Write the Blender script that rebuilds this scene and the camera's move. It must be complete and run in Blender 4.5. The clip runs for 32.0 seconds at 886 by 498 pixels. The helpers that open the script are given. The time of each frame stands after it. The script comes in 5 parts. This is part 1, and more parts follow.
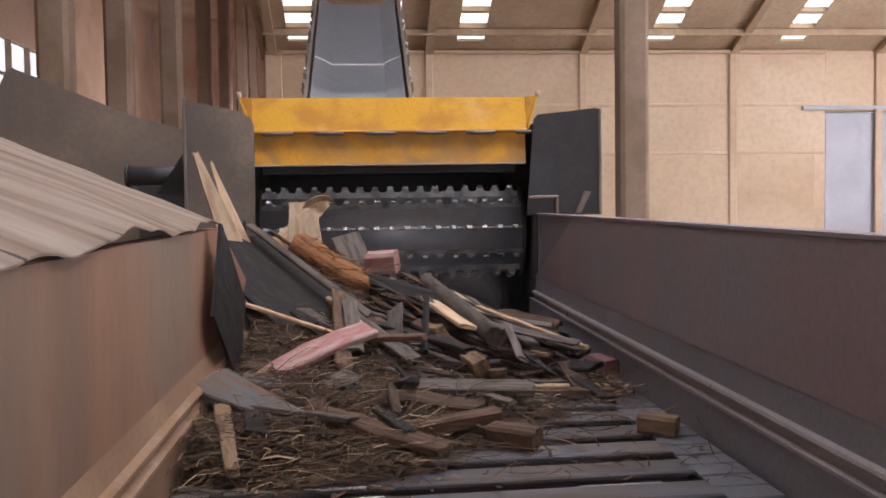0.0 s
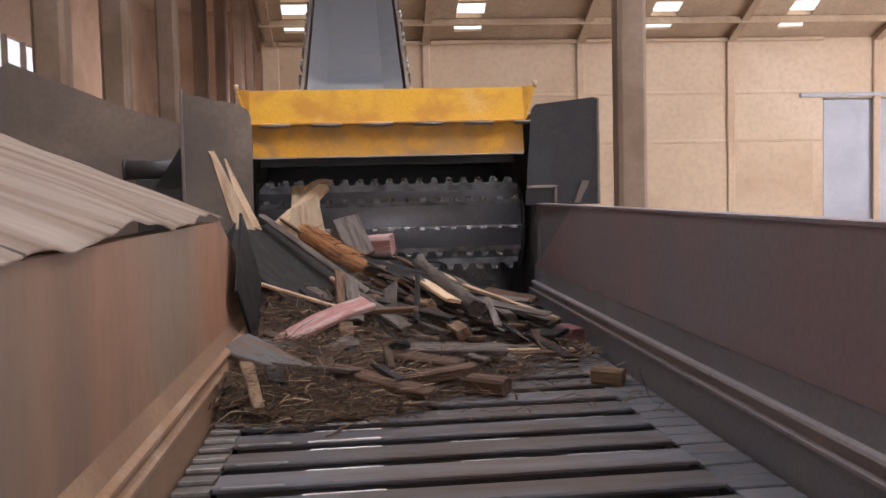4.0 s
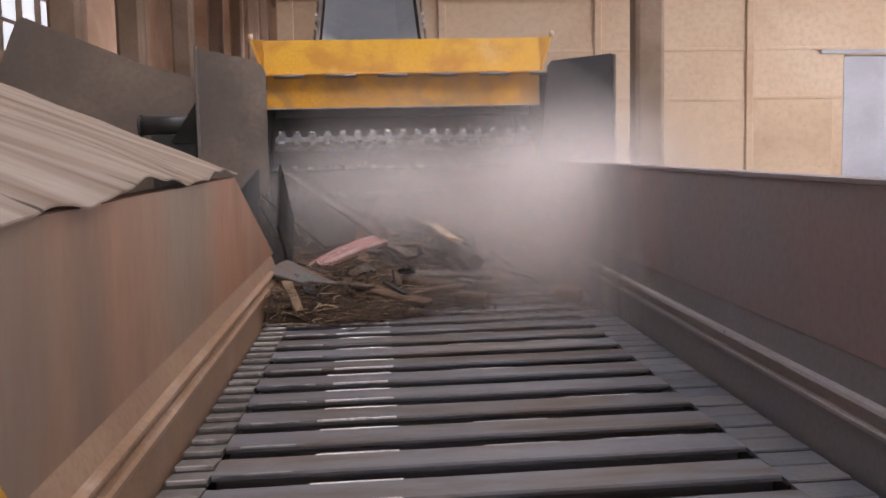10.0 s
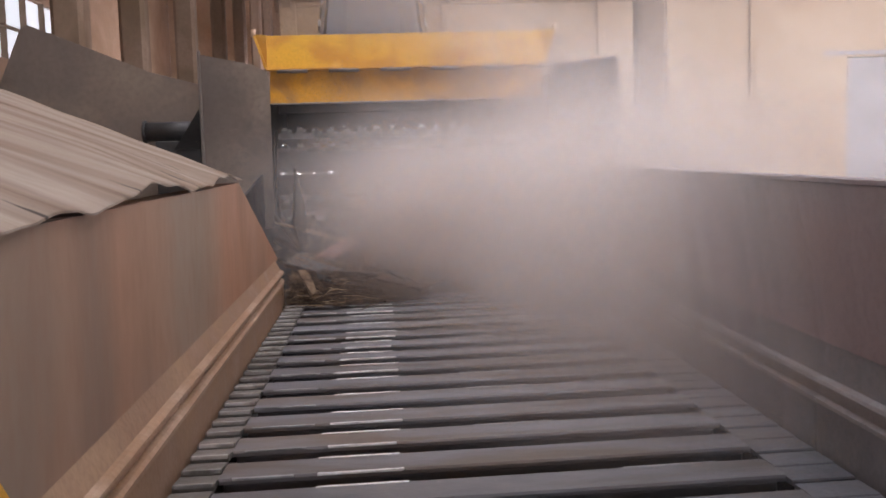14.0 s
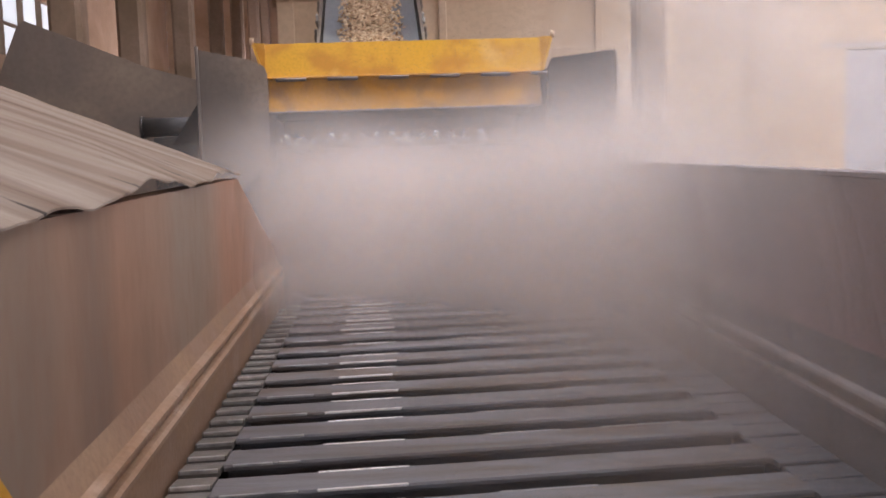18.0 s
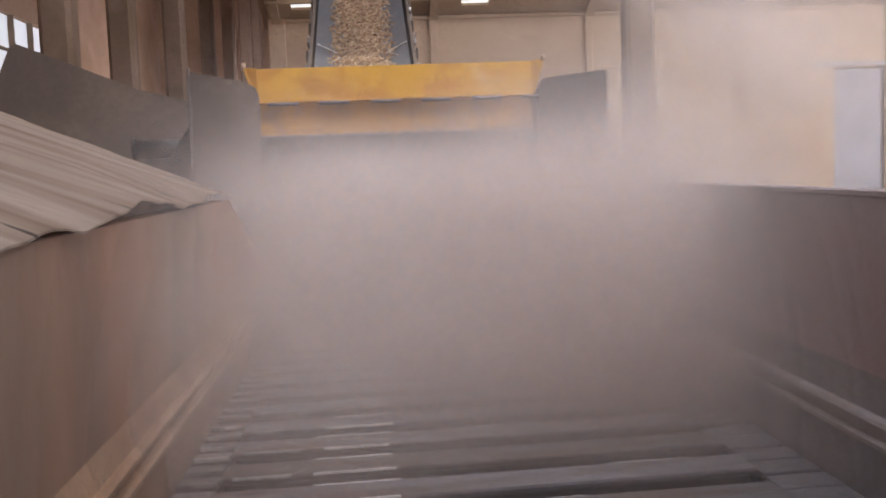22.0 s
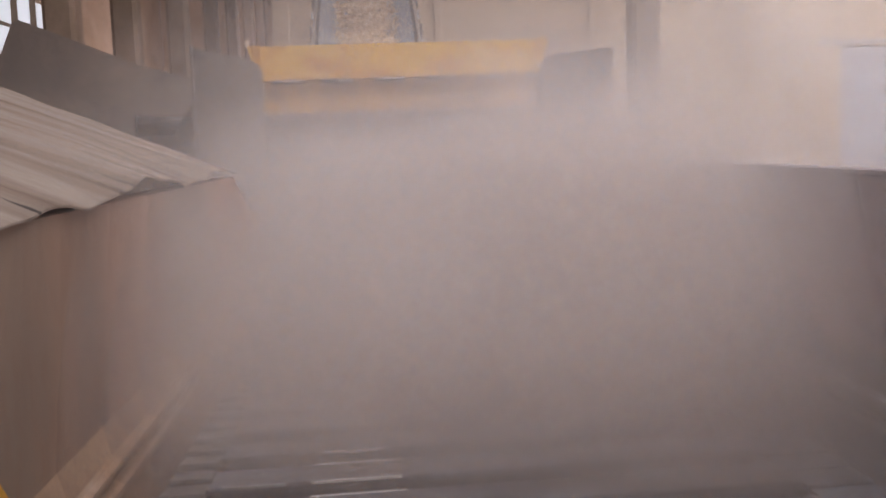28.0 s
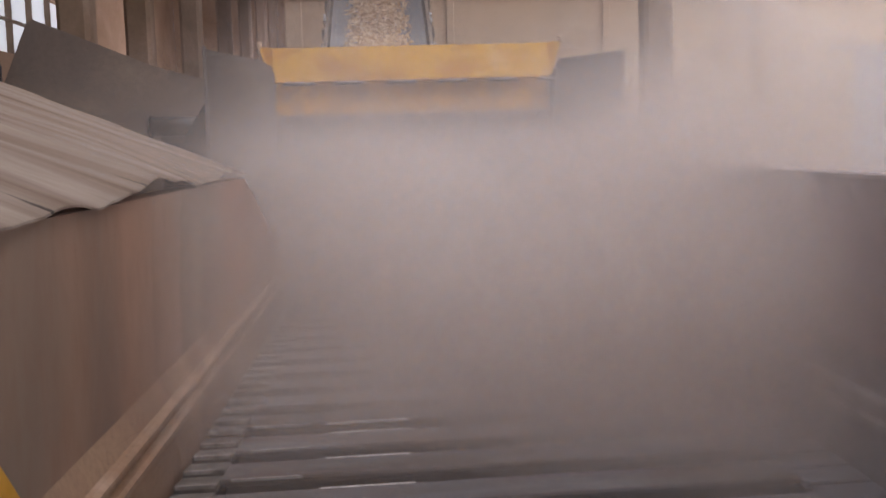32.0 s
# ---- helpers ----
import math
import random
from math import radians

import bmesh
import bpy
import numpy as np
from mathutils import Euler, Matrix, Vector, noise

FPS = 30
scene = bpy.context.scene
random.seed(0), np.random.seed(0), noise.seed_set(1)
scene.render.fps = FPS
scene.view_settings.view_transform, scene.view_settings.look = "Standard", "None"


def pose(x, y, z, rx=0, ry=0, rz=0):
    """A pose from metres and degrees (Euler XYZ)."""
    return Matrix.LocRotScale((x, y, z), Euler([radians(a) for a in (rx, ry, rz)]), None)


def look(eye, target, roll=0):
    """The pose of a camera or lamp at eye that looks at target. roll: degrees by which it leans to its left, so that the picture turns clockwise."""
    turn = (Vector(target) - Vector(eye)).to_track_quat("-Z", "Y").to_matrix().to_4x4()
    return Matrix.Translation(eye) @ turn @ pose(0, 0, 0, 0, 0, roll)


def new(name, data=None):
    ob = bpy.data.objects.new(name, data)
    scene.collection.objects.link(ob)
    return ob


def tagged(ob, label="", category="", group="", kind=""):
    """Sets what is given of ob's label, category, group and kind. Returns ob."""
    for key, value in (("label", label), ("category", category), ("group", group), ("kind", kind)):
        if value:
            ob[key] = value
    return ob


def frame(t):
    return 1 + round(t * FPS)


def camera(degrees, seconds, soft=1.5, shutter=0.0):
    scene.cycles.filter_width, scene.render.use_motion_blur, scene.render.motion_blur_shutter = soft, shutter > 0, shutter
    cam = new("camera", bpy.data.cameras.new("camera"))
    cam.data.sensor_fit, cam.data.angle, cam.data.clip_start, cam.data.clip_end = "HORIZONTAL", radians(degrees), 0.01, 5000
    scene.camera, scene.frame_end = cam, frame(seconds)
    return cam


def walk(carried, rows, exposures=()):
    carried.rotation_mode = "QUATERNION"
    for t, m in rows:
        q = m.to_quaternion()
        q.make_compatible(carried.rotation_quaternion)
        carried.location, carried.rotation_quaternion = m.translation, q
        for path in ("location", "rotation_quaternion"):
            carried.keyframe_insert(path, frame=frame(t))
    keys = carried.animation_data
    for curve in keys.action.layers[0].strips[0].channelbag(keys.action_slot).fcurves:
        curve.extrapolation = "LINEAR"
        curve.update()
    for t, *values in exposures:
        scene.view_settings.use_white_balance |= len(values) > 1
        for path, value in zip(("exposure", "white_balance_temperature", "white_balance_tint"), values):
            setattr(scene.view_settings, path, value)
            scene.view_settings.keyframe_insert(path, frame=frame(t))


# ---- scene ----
cam = camera(49.1, 32.0, soft=1.9)
PATH = [
    (0.0, pose(0, 0, 0.69, 87.15, 0.82, -4.72)),
    (0.5, pose(0, 0, 0.69, 87.20, 0.60, -4.27)),
    (1.0, pose(0, 0, 0.69, 86.94, 0.63, -3.88)),
    (1.5, pose(0, 0, 0.69, 86.83, 0.74, -3.52)),
    (2.0, pose(0, 0, 0.69, 86.81, 0.94, -3.53)),
    (2.5, pose(0, 0, 0.69, 86.70, 1.03, -3.82)),
    (3.0, pose(0, 0, 0.69, 86.94, 1.19, -4.41)),
    (3.5, pose(0, 0, 0.69, 86.80, 1.39, -4.89)),
    (5.5, pose(0, 0, 0.69, 86.10, 1.33, -4.08)),
    (6.0, pose(0, 0, 0.69, 85.97, 1.32, -3.92)),
    (6.5, pose(0, 0, 0.69, 85.85, 1.29, -4.13)),
    (7.0, pose(0, 0, 0.69, 85.61, 1.27, -3.96)),
    (7.5, pose(0, 0, 0.69, 85.31, 1.22, -4.16)),
    (8.0, pose(0, 0, 0.69, 85.02, 1.12, -4.38)),
    (8.5, pose(0, 0, 0.69, 84.80, 1.20, -4.518)),
    (9.0, pose(0, 0, 0.69, 84.55, 1.10, -4.10)),
    (9.5, pose(0, 0, 0.69, 84.32, 1.11, -3.93)),
    (10.0, pose(0, 0, 0.69, 84.10, 1.16, -3.93)),
    (10.5, pose(0, 0, 0.69, 84.00, 1.23, -4.14)),
    (11.0, pose(0, 0, 0.69, 83.88, 1.26, -4.07)),
    (11.5, pose(0, 0, 0.69, 83.97, 1.33, -3.95)),
    (12.0, pose(0, 0, 0.69, 84.11, 1.40, -4.01)),
    (12.5, pose(0, 0, 0.69, 84.18, 1.37, -3.93)),
    (13.0, pose(0, 0, 0.69, 84.24, 1.35, -3.85)),
    (13.5, pose(0, 0, 0.69, 84.31, 1.40, -3.86)),
    (14.0, pose(0, 0, 0.69, 84.35, 1.58, -3.71)),
    (14.5, pose(0, 0, 0.69, 84.09, 1.59, -3.62)),
    (16.5, pose(0, 0, 0.69, 83.77, 1.66, -3.74)),
    (17.0, pose(0, 0, 0.69, 83.88, 1.68, -3.85)),
    (17.5, pose(0, 0, 0.69, 84.00, 1.79, -3.96)),
    (18.0, pose(0, 0, 0.69, 84.02, 1.85, -3.80)),
    (18.5, pose(0, 0, 0.69, 84.02, 1.76, -4.08)),
    (19.0, pose(0, 0, 0.69, 84.26, 1.73, -4.08)),
    (19.5, pose(0, 0, 0.69, 84.43, 1.98, -4.16)),
    (20.0, pose(0, 0, 0.69, 84.64, 2.19, -4.03)),
    (20.5, pose(0, 0, 0.69, 84.68, 2.18, -4.21)),
    (21.0, pose(0, 0, 0.69, 84.79, 2.12, -4.18)),
    (21.5, pose(0, 0, 0.69, 85.03, 2.08, -4.34)),
    (22.0, pose(0, 0, 0.69, 85.19, 2.15, -4.28)),
    (22.5, pose(0, 0, 0.69, 85.31, 2.24, -3.88)),
    (23.0, pose(0, 0, 0.69, 85.14, 2.39, -3.70)),
    (23.5, pose(0, 0, 0.69, 84.83, 2.25, -3.77)),
    (24.0, pose(0, 0, 0.69, 84.61, 2.04, -4.13)),
    (24.5, pose(0, 0, 0.69, 84.33, 1.97, -4.47)),
    (25.0, pose(0, 0, 0.69, 84.05, 1.74, -4.59)),
    (25.5, pose(0, 0, 0.69, 83.80, 1.80, -4.59)),
    (27.5, pose(0, 0, 0.69, 83.70, 1.65, -3.97)),
    (28.0, pose(0, 0, 0.69, 83.90, 1.99, -4.06)),
    (28.5, pose(0, 0, 0.69, 83.94, 1.87, -3.71)),
    (29.0, pose(0, 0, 0.69, 83.75, 1.86, -3.61)),
    (29.5, pose(0, 0, 0.69, 83.74, 2.11, -3.68)),
    (30.0, pose(0, 0, 0.69, 83.73, 2.28, -3.69)),
    (30.5, pose(0, 0, 0.69, 83.94, 2.10, -3.60)),
    (31.0, pose(0, 0, 0.69, 83.86, 1.95, -3.62)),
    (31.5, pose(0, 0, 0.69, 83.88, 1.77, -3.56)),
    (32.0, pose(0, 0, 0.69, 84.05, 1.59, -3.40)),
]
walk(cam, PATH, exposures=[(0.0, 0.06), (8.0, 0.03), (11.0, -0.1), (14.0, -0.08), (18.0, -0.06), (20.0, -0.36), (22.0, -0.36), (24.0, -0.34), (28.0, -0.4), (30.0, -0.46), (32.0, -0.5)])


# ---- light: daylight from roof lights and from the open gate behind, plus an added aisle fill ----
world = bpy.data.worlds.new("sky")
scene.world = world
world.use_nodes = True
sky = world.node_tree.nodes.new("ShaderNodeTexSky")
sky.sky_type, sky.sun_disc = "NISHITA", False
sky.sun_elevation, sky.sun_rotation = radians(48), radians(150)
world.node_tree.nodes["Background"].inputs[1].default_value = 0.12
world.node_tree.links.new(sky.outputs[0], world.node_tree.nodes["Background"].inputs[0])


def area_lamp(name, m, width, height, watts, colour):
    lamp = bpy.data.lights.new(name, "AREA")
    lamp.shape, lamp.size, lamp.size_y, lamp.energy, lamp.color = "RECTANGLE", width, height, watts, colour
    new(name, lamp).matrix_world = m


sun_data = bpy.data.lights.new("sun", "SUN")
sun_data.energy, sun_data.angle, sun_data.color = 2.0, radians(0.5), (1.0, 0.94, 0.85)
new("sun", sun_data).matrix_world = look((10, -20, 30), (0, 0, 0))
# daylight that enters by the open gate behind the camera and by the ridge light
area_lamp("gate_daylight", look((2.0, -11.6, 2.2), (1.0, 8.0, 1.0)), 9.0, 5.5, 690, (0.93, 0.9, 1.0))
area_lamp("ridge_daylight", look((2.0, 4.0, 10.2), (2.0, 5.5, 0.0)), 18.0, 2.3, 2100, (0.93, 0.91, 1.0))
# unseen fill lamp, added before the closed aisle wall to brighten the aisle
area_lamp("aisle_gate_daylight", look((-2.05, 27.0, 1.0), (-7.0, 27.0, 1.5)), 6.0, 4.0, 620, (0.95, 0.9, 1.0))
area_lamp("side_gate_daylight", look((13.8, 12.5, 2.0), (0.0, 13.5, 1.0)), 8.0, 5.0, 1000, (0.94, 0.9, 1.0))


# ---- materials ----
def mat(name, colour, rough=0.6, metal=0.0, spots=None, spot_amount=0.5, scale=6.0, grain=60.0, bump=0.15,
        stretch=(1, 1, 1), random_tint=0.0, rough_var=0.15, second=None, second_amount=0.35, speck=1.0, lean=0.0, slits=None):
    """A worn surface: base colour, stains of a second and a third colour at two scales, grain in colour, gloss and relief."""
    m = bpy.data.materials.new(name)
    m.use_nodes = True
    n, link = m.node_tree.nodes, m.node_tree.links.new
    bsdf = n["Principled BSDF"]
    where = n.new("ShaderNodeTexCoord")
    mapping = n.new("ShaderNodeMapping")
    mapping.inputs["Scale"].default_value = stretch
    mapping.inputs["Rotation"].default_value = (radians(lean), 0, 0)
    info = n.new("ShaderNodeObjectInfo")
    shift = n.new("ShaderNodeVectorMath")
    shift.operation = "SCALE"
    shift.inputs[0].default_value = (37.0, 17.0, 53.0)
    link(info.outputs["Random"], shift.inputs["Scale"])
    link(where.outputs["Object"], mapping.inputs["Vector"])
    link(shift.outputs[0], mapping.inputs["Location"])

    def noise_tex(size, detail=6.0, distort=0.0):
        t = n.new("ShaderNodeTexNoise")
        t.inputs["Scale"].default_value, t.inputs["Detail"].default_value = size, detail
        t.inputs["Distortion"].default_value = distort
        link(mapping.outputs[0], t.inputs["Vector"])
        return t.outputs["Fac"]

    def ramp(source, low, high):
        r = n.new("ShaderNodeMapRange")
        r.inputs["From Min"].default_value, r.inputs["From Max"].default_value = low, high
        link(source, r.inputs["Value"])
        return r.outputs["Result"]

    def mix(fac, a, b):
        x = n.new("ShaderNodeMix")
        x.data_type = "RGBA"
        for value, socket in ((fac, x.inputs["Factor"]), (a, x.inputs["A"]), (b, x.inputs["B"])):
            if isinstance(value, (tuple, float)):
                socket.default_value = (*value, 1) if isinstance(value, tuple) else value
            else:
                link(value, socket)
        return x.outputs["Result"]

    big, fine = noise_tex(scale, 8.0, 0.4), noise_tex(grain, 4.0)
    out = colour
    if spots:
        out = mix(ramp(big, 0.62 - 0.35 * spot_amount, 0.75 - 0.2 * spot_amount), out, spots)
    if second:
        out = mix(ramp(noise_tex(scale * 0.37, 6.0, 0.8), 0.62 - 0.3 * second_amount, 0.8 - 0.2 * second_amount), out, second)
    if slits:
        out = mix(ramp(noise_tex(scale * 4.5, 3.0, 0.2), 0.66, 0.71), out, slits)
    dark = tuple(c * 0.62 for c in colour)
    out = mix(ramp(fine, 0.42, 1.0 + 0.5 * (1 - speck)), out, dark)
    if random_tint:
        hsv = n.new("ShaderNodeHueSaturation")
        r = n.new("ShaderNodeMapRange")
        r.inputs["To Min"].default_value, r.inputs["To Max"].default_value = 1 - random_tint, 1 + random_tint
        link(info.outputs["Random"], r.inputs["Value"])
        link(r.outputs["Result"], hsv.inputs["Value"])
        if isinstance(out, tuple):
            hsv.inputs["Color"].default_value = (*out, 1)
        else:
            link(out, hsv.inputs["Color"])
        out = hsv.outputs["Color"]
    link(out, bsdf.inputs["Base Color"])
    r = n.new("ShaderNodeMapRange")
    r.inputs["From Min"].default_value, r.inputs["From Max"].default_value = 0.3, 0.7
    r.inputs["To Min"].default_value, r.inputs["To Max"].default_value = max(rough - rough_var, 0.05), min(rough + rough_var, 1)
    link(big, r.inputs["Value"])
    link(r.outputs["Result"], bsdf.inputs["Roughness"])
    bsdf.inputs["Metallic"].default_value = metal
    if bump:
        b = n.new("ShaderNodeBump")
        b.inputs["Strength"].default_value, b.inputs["Distance"].default_value = bump, 0.01
        link(fine, b.inputs["Height"])
        link(b.outputs[0], bsdf.inputs["Normal"])
    return m


M_FLOOR = mat("concrete_floor", (0.22, 0.19, 0.16), 0.85, spots=(0.12, 0.1, 0.08), scale=0.8, grain=30)
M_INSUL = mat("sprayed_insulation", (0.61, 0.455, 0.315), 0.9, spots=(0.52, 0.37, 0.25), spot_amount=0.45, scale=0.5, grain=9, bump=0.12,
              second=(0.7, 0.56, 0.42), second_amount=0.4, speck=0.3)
# darker brown insulation for the left and aisle side of the hall
M_INSUL_DARK = mat("brown_insulation", (0.42, 0.28, 0.19), 0.9, spots=(0.33, 0.21, 0.13), scale=0.6, grain=9, bump=0.4, speck=0.3)
M_ROOF = mat("roof_insulation", (0.5, 0.37, 0.25), 0.9, spots=(0.4, 0.28, 0.18), scale=0.5, grain=12, bump=0.6)
M_COLUMN = mat("column_dust", (0.28, 0.2, 0.145), 0.85, spots=(0.22, 0.155, 0.105), scale=1.5, grain=20, speck=0.4)
M_DOOR = mat("grey_door_paint", (0.42, 0.42, 0.46), 0.5, spots=(0.36, 0.36, 0.39), scale=1.2, grain=50, bump=0.05, speck=0.3)
M_RUST = mat("rusty_side_steel", (0.4, 0.205, 0.12), 0.55, 0.1, spots=(0.21, 0.14, 0.105), spot_amount=0.4, scale=0.95, grain=18, bump=0.04,
             stretch=(1, 1.6, 0.6), second=(0.31, 0.235, 0.175), second_amount=0.65, speck=0.3, lean=32)
M_DARKSTEEL = mat("dark_side_steel", (0.33, 0.25, 0.26), 0.42, 0.1, spots=(0.3, 0.3, 0.33), spot_amount=0.6, scale=1.1, grain=50, bump=0.04,
                  second=(0.33, 0.19, 0.175), second_amount=0.35, speck=0.25)
M_LEDGE = mat("worn_ledge_steel", (0.22, 0.19, 0.17), 0.45, 0.4, spots=(0.3, 0.26, 0.23), scale=5, grain=90)
M_KICK_R = mat("dark_kick_plate", (0.22, 0.22, 0.24), 0.5, 0.2, spots=(0.27, 0.26, 0.26), scale=3, grain=60, speck=0.5)
M_KICK_L = mat("brown_kick_plate", (0.3, 0.185, 0.12), 0.55, 0.2, spots=(0.38, 0.25, 0.16), scale=4, grain=70, speck=0.5)
M_SLAT = mat("slat_steel", (0.17, 0.172, 0.188), 0.44, 0.3, spots=(0.135, 0.105, 0.085), spot_amount=0.55, scale=4, grain=80, bump=0.06,
             random_tint=0.25, stretch=(0.5, 2, 1), speck=0.5)
M_SLATEND = mat("slat_end_steel", (0.24, 0.22, 0.2), 0.45, 0.5, spots=(0.18, 0.16, 0.14), scale=9, grain=80, random_tint=0.12)
M_SHINE = mat("polished_strip", (0.85, 0.84, 0.82), 0.35, 0.2, spots=(0.7, 0.68, 0.65), scale=20, grain=120, bump=0.03, speck=0.3)
M_WORN = mat("worn_bright_edge", (0.5, 0.48, 0.46), 0.4, 0.3, spots=(0.22, 0.2, 0.18), spot_amount=0.55, scale=14, grain=120, bump=0.03, random_tint=0.3)
M_LEDGE_R = mat("dark_ledge_steel", (0.32, 0.305, 0.31), 0.42, 0.2, spots=(0.4, 0.37, 0.36), scale=5, grain=90, speck=0.5)
M_LEDGE_L = mat("brown_ledge_steel", (0.34, 0.21, 0.13), 0.5, 0.2, spots=(0.46, 0.33, 0.24), scale=5, grain=60, speck=0.6)
M_SLATEND_R = mat("dark_slat_end", (0.15, 0.155, 0.175), 0.5, 0.3, spots=(0.19, 0.18, 0.18), scale=9, grain=80, random_tint=0.15, speck=0.5)
# near black stands for shade between the slats; the bracket is black itself
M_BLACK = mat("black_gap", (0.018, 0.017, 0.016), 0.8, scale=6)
M_YELLOW = mat("worn_yellow_paint", (0.78, 0.42, 0.035), 0.5, spots=(0.62, 0.29, 0.03), spot_amount=0.42, scale=5, grain=70, bump=0.08,
               second=(0.8, 0.5, 0.16), second_amount=0.35, speck=0.4)
# brown-stained hood yellow, base darkened because the lower faces catch less light
M_YELLOW_LOW = mat("shaded_stained_yellow", (0.66, 0.31, 0.02), 0.5, spots=(0.4, 0.2, 0.05), spot_amount=0.5, scale=6, grain=70, bump=0.12,
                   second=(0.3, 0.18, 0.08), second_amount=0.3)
M_DRUM = mat("drum_steel", (0.3, 0.3, 0.32), 0.45, 0.25, spots=(0.24, 0.24, 0.25), scale=4, grain=60, speck=0.5)
M_TOOTH = mat("tooth_bar_steel", (0.42, 0.42, 0.42), 0.4, 0.3, spots=(0.18, 0.18, 0.18), scale=9, grain=90)
M_TIP = mat("polished_tooth", (0.62, 0.62, 0.61), 0.28, 0.8, scale=12, grain=120, bump=0.03)
M_GUARD = mat("dusty_guard_plate", (0.22, 0.18, 0.15), 0.7, 0.1, spots=(0.34, 0.28, 0.23), spot_amount=0.5, second=(0.15, 0.125, 0.11), second_amount=0.5, scale=3, grain=40, speck=0.4)
M_GUARD_R = mat("dark_guard_plate", (0.04, 0.04, 0.045), 0.6, 0.2, spots=(0.065, 0.062, 0.062), spot_amount=0.45, scale=3.5, grain=60, speck=0.5)
M_HOUSING = mat("machine_housing_steel", (0.05, 0.048, 0.048), 0.6, 0.2, spots=(0.08, 0.075, 0.07), scale=3)
M_PANEL = mat("grey_hopper_plate", (0.25, 0.195, 0.155), 0.75, 0.1, spots=(0.34, 0.27, 0.21), spot_amount=0.55, second=(0.18, 0.145, 0.125), second_amount=0.5, scale=2.4, grain=30, speck=0.4)
M_SHEET = mat("dusty_roof_sheet", (0.33, 0.26, 0.205), 0.6, 0.15, spots=(0.17, 0.11, 0.075), spot_amount=0.52, scale=1.5, grain=30, stretch=(0.45, 5.0, 1),
              second=(0.4, 0.335, 0.28), second_amount=0.5, speck=0.4, slits=(0.035, 0.025, 0.018))
M_RUBBER = mat("grey_conveyor_rubber", (0.15, 0.16, 0.18), 0.6, spots=(0.2, 0.2, 0.21), spot_amount=0.5, scale=3, grain=60, bump=0.05)
M_RAIL = mat("conveyor_frame_steel", (0.2, 0.17, 0.15), 0.6, 0.3, spots=(0.3, 0.25, 0.2), scale=6)
M_WHITE = mat("pale_seam", (0.75, 0.74, 0.72), 0.6, scale=20)


def wood(name, colour, spots, tint=0.25):
    return mat(name, colour, 0.8, spots=spots, spot_amount=0.5, scale=5, grain=45, bump=0.35, stretch=(1.2, 9, 9), random_tint=tint)


W_GREY = wood("weathered_grey_wood", (0.125, 0.103, 0.087), (0.062, 0.047, 0.037), 0.45)
W_BROWN = wood("brown_wood", (0.12, 0.066, 0.037), (0.058, 0.033, 0.02), 0.45)
W_PALE = wood("fresh_pale_wood", (0.56, 0.41, 0.265), (0.4, 0.26, 0.15), 0.3)
W_DARK = wood("dark_board", (0.009, 0.008, 0.007), (0.018, 0.014, 0.011))
W_PINK = wood("pink_painted_wood", (0.42, 0.19, 0.17), (0.5, 0.38, 0.34), 0.05)
W_PURPLE = wood("dull_red_wood", (0.22, 0.1, 0.1), (0.16, 0.08, 0.075), 0.05)
W_ORANGE = wood("orange_bark", (0.3, 0.125, 0.04), (0.1, 0.045, 0.02), 0.2)
W_SLATE = wood("slate_grey_board", (0.13, 0.125, 0.12), (0.2, 0.11, 0.06), 0.05)
W_TAN = wood("dull_tan_wood", (0.27, 0.175, 0.1), (0.12, 0.07, 0.04), 0.2)


def litter(name, *colours):
    """Loose small pieces: each piece takes one of the colours."""
    m = bpy.data.materials.new(name)
    m.use_nodes = True
    n, link = m.node_tree.nodes, m.node_tree.links.new
    geo = n.new("ShaderNodeNewGeometry")
    r = n.new("ShaderNodeValToRGB")
    r.color_ramp.interpolation = "LINEAR"
    while len(r.color_ramp.elements) < len(colours):
        r.color_ramp.elements.new(0.5)
    for i, c in enumerate(colours):
        r.color_ramp.elements[i].position = i / (len(colours) - 1)
        r.color_ramp.elements[i].color = (*c, 1)
    link(geo.outputs["Random Per Island"], r.inputs[0])
    link(r.outputs[0], n["Principled BSDF"].inputs["Base Color"])
    n["Principled BSDF"].inputs["Roughness"].default_value = 0.85
    return m


# bark mound, coloured near black in place of the shadows deep in the pile
M_MULCH = mat("shaded_mulch", (0.028, 0.016, 0.01), 0.95, spots=(0.07, 0.038, 0.019), scale=22, grain=120, bump=0.8)
M_LITTER = litter("bark_and_straw", (0.02, 0.011, 0.006), (0.075, 0.038, 0.018), (0.03, 0.016, 0.009), (0.115, 0.06, 0.027), (0.04, 0.021, 0.011), (0.05, 0.028, 0.014), (0.09, 0.05, 0.025), (0.4, 0.29, 0.17))
M_CHIPS = litter("wood_chips", (0.3, 0.17, 0.09), (0.58, 0.42, 0.27), (0.2, 0.11, 0.06), (0.66, 0.52, 0.36), (0.42, 0.27, 0.15))
M_GLOW = bpy.data.materials.new("daylit_plastic")
M_GLOW.use_nodes = True
M_GLOW.node_tree.nodes["Principled BSDF"].inputs["Emission Color"].default_value = (0.95, 0.97, 1.0, 1)
M_GLOW.node_tree.nodes["Principled BSDF"].inputs["Emission Strength"].default_value = 1.25
M_PANE = M_GLOW.copy()
M_PANE.name = "daylit_corrugated_plastic"
M_PANE.node_tree.nodes["Principled BSDF"].inputs["Emission Color"].default_value = (0.82, 0.88, 1.0, 1)
M_PANE.node_tree.nodes["Principled BSDF"].inputs["Emission Strength"].default_value = 0.72


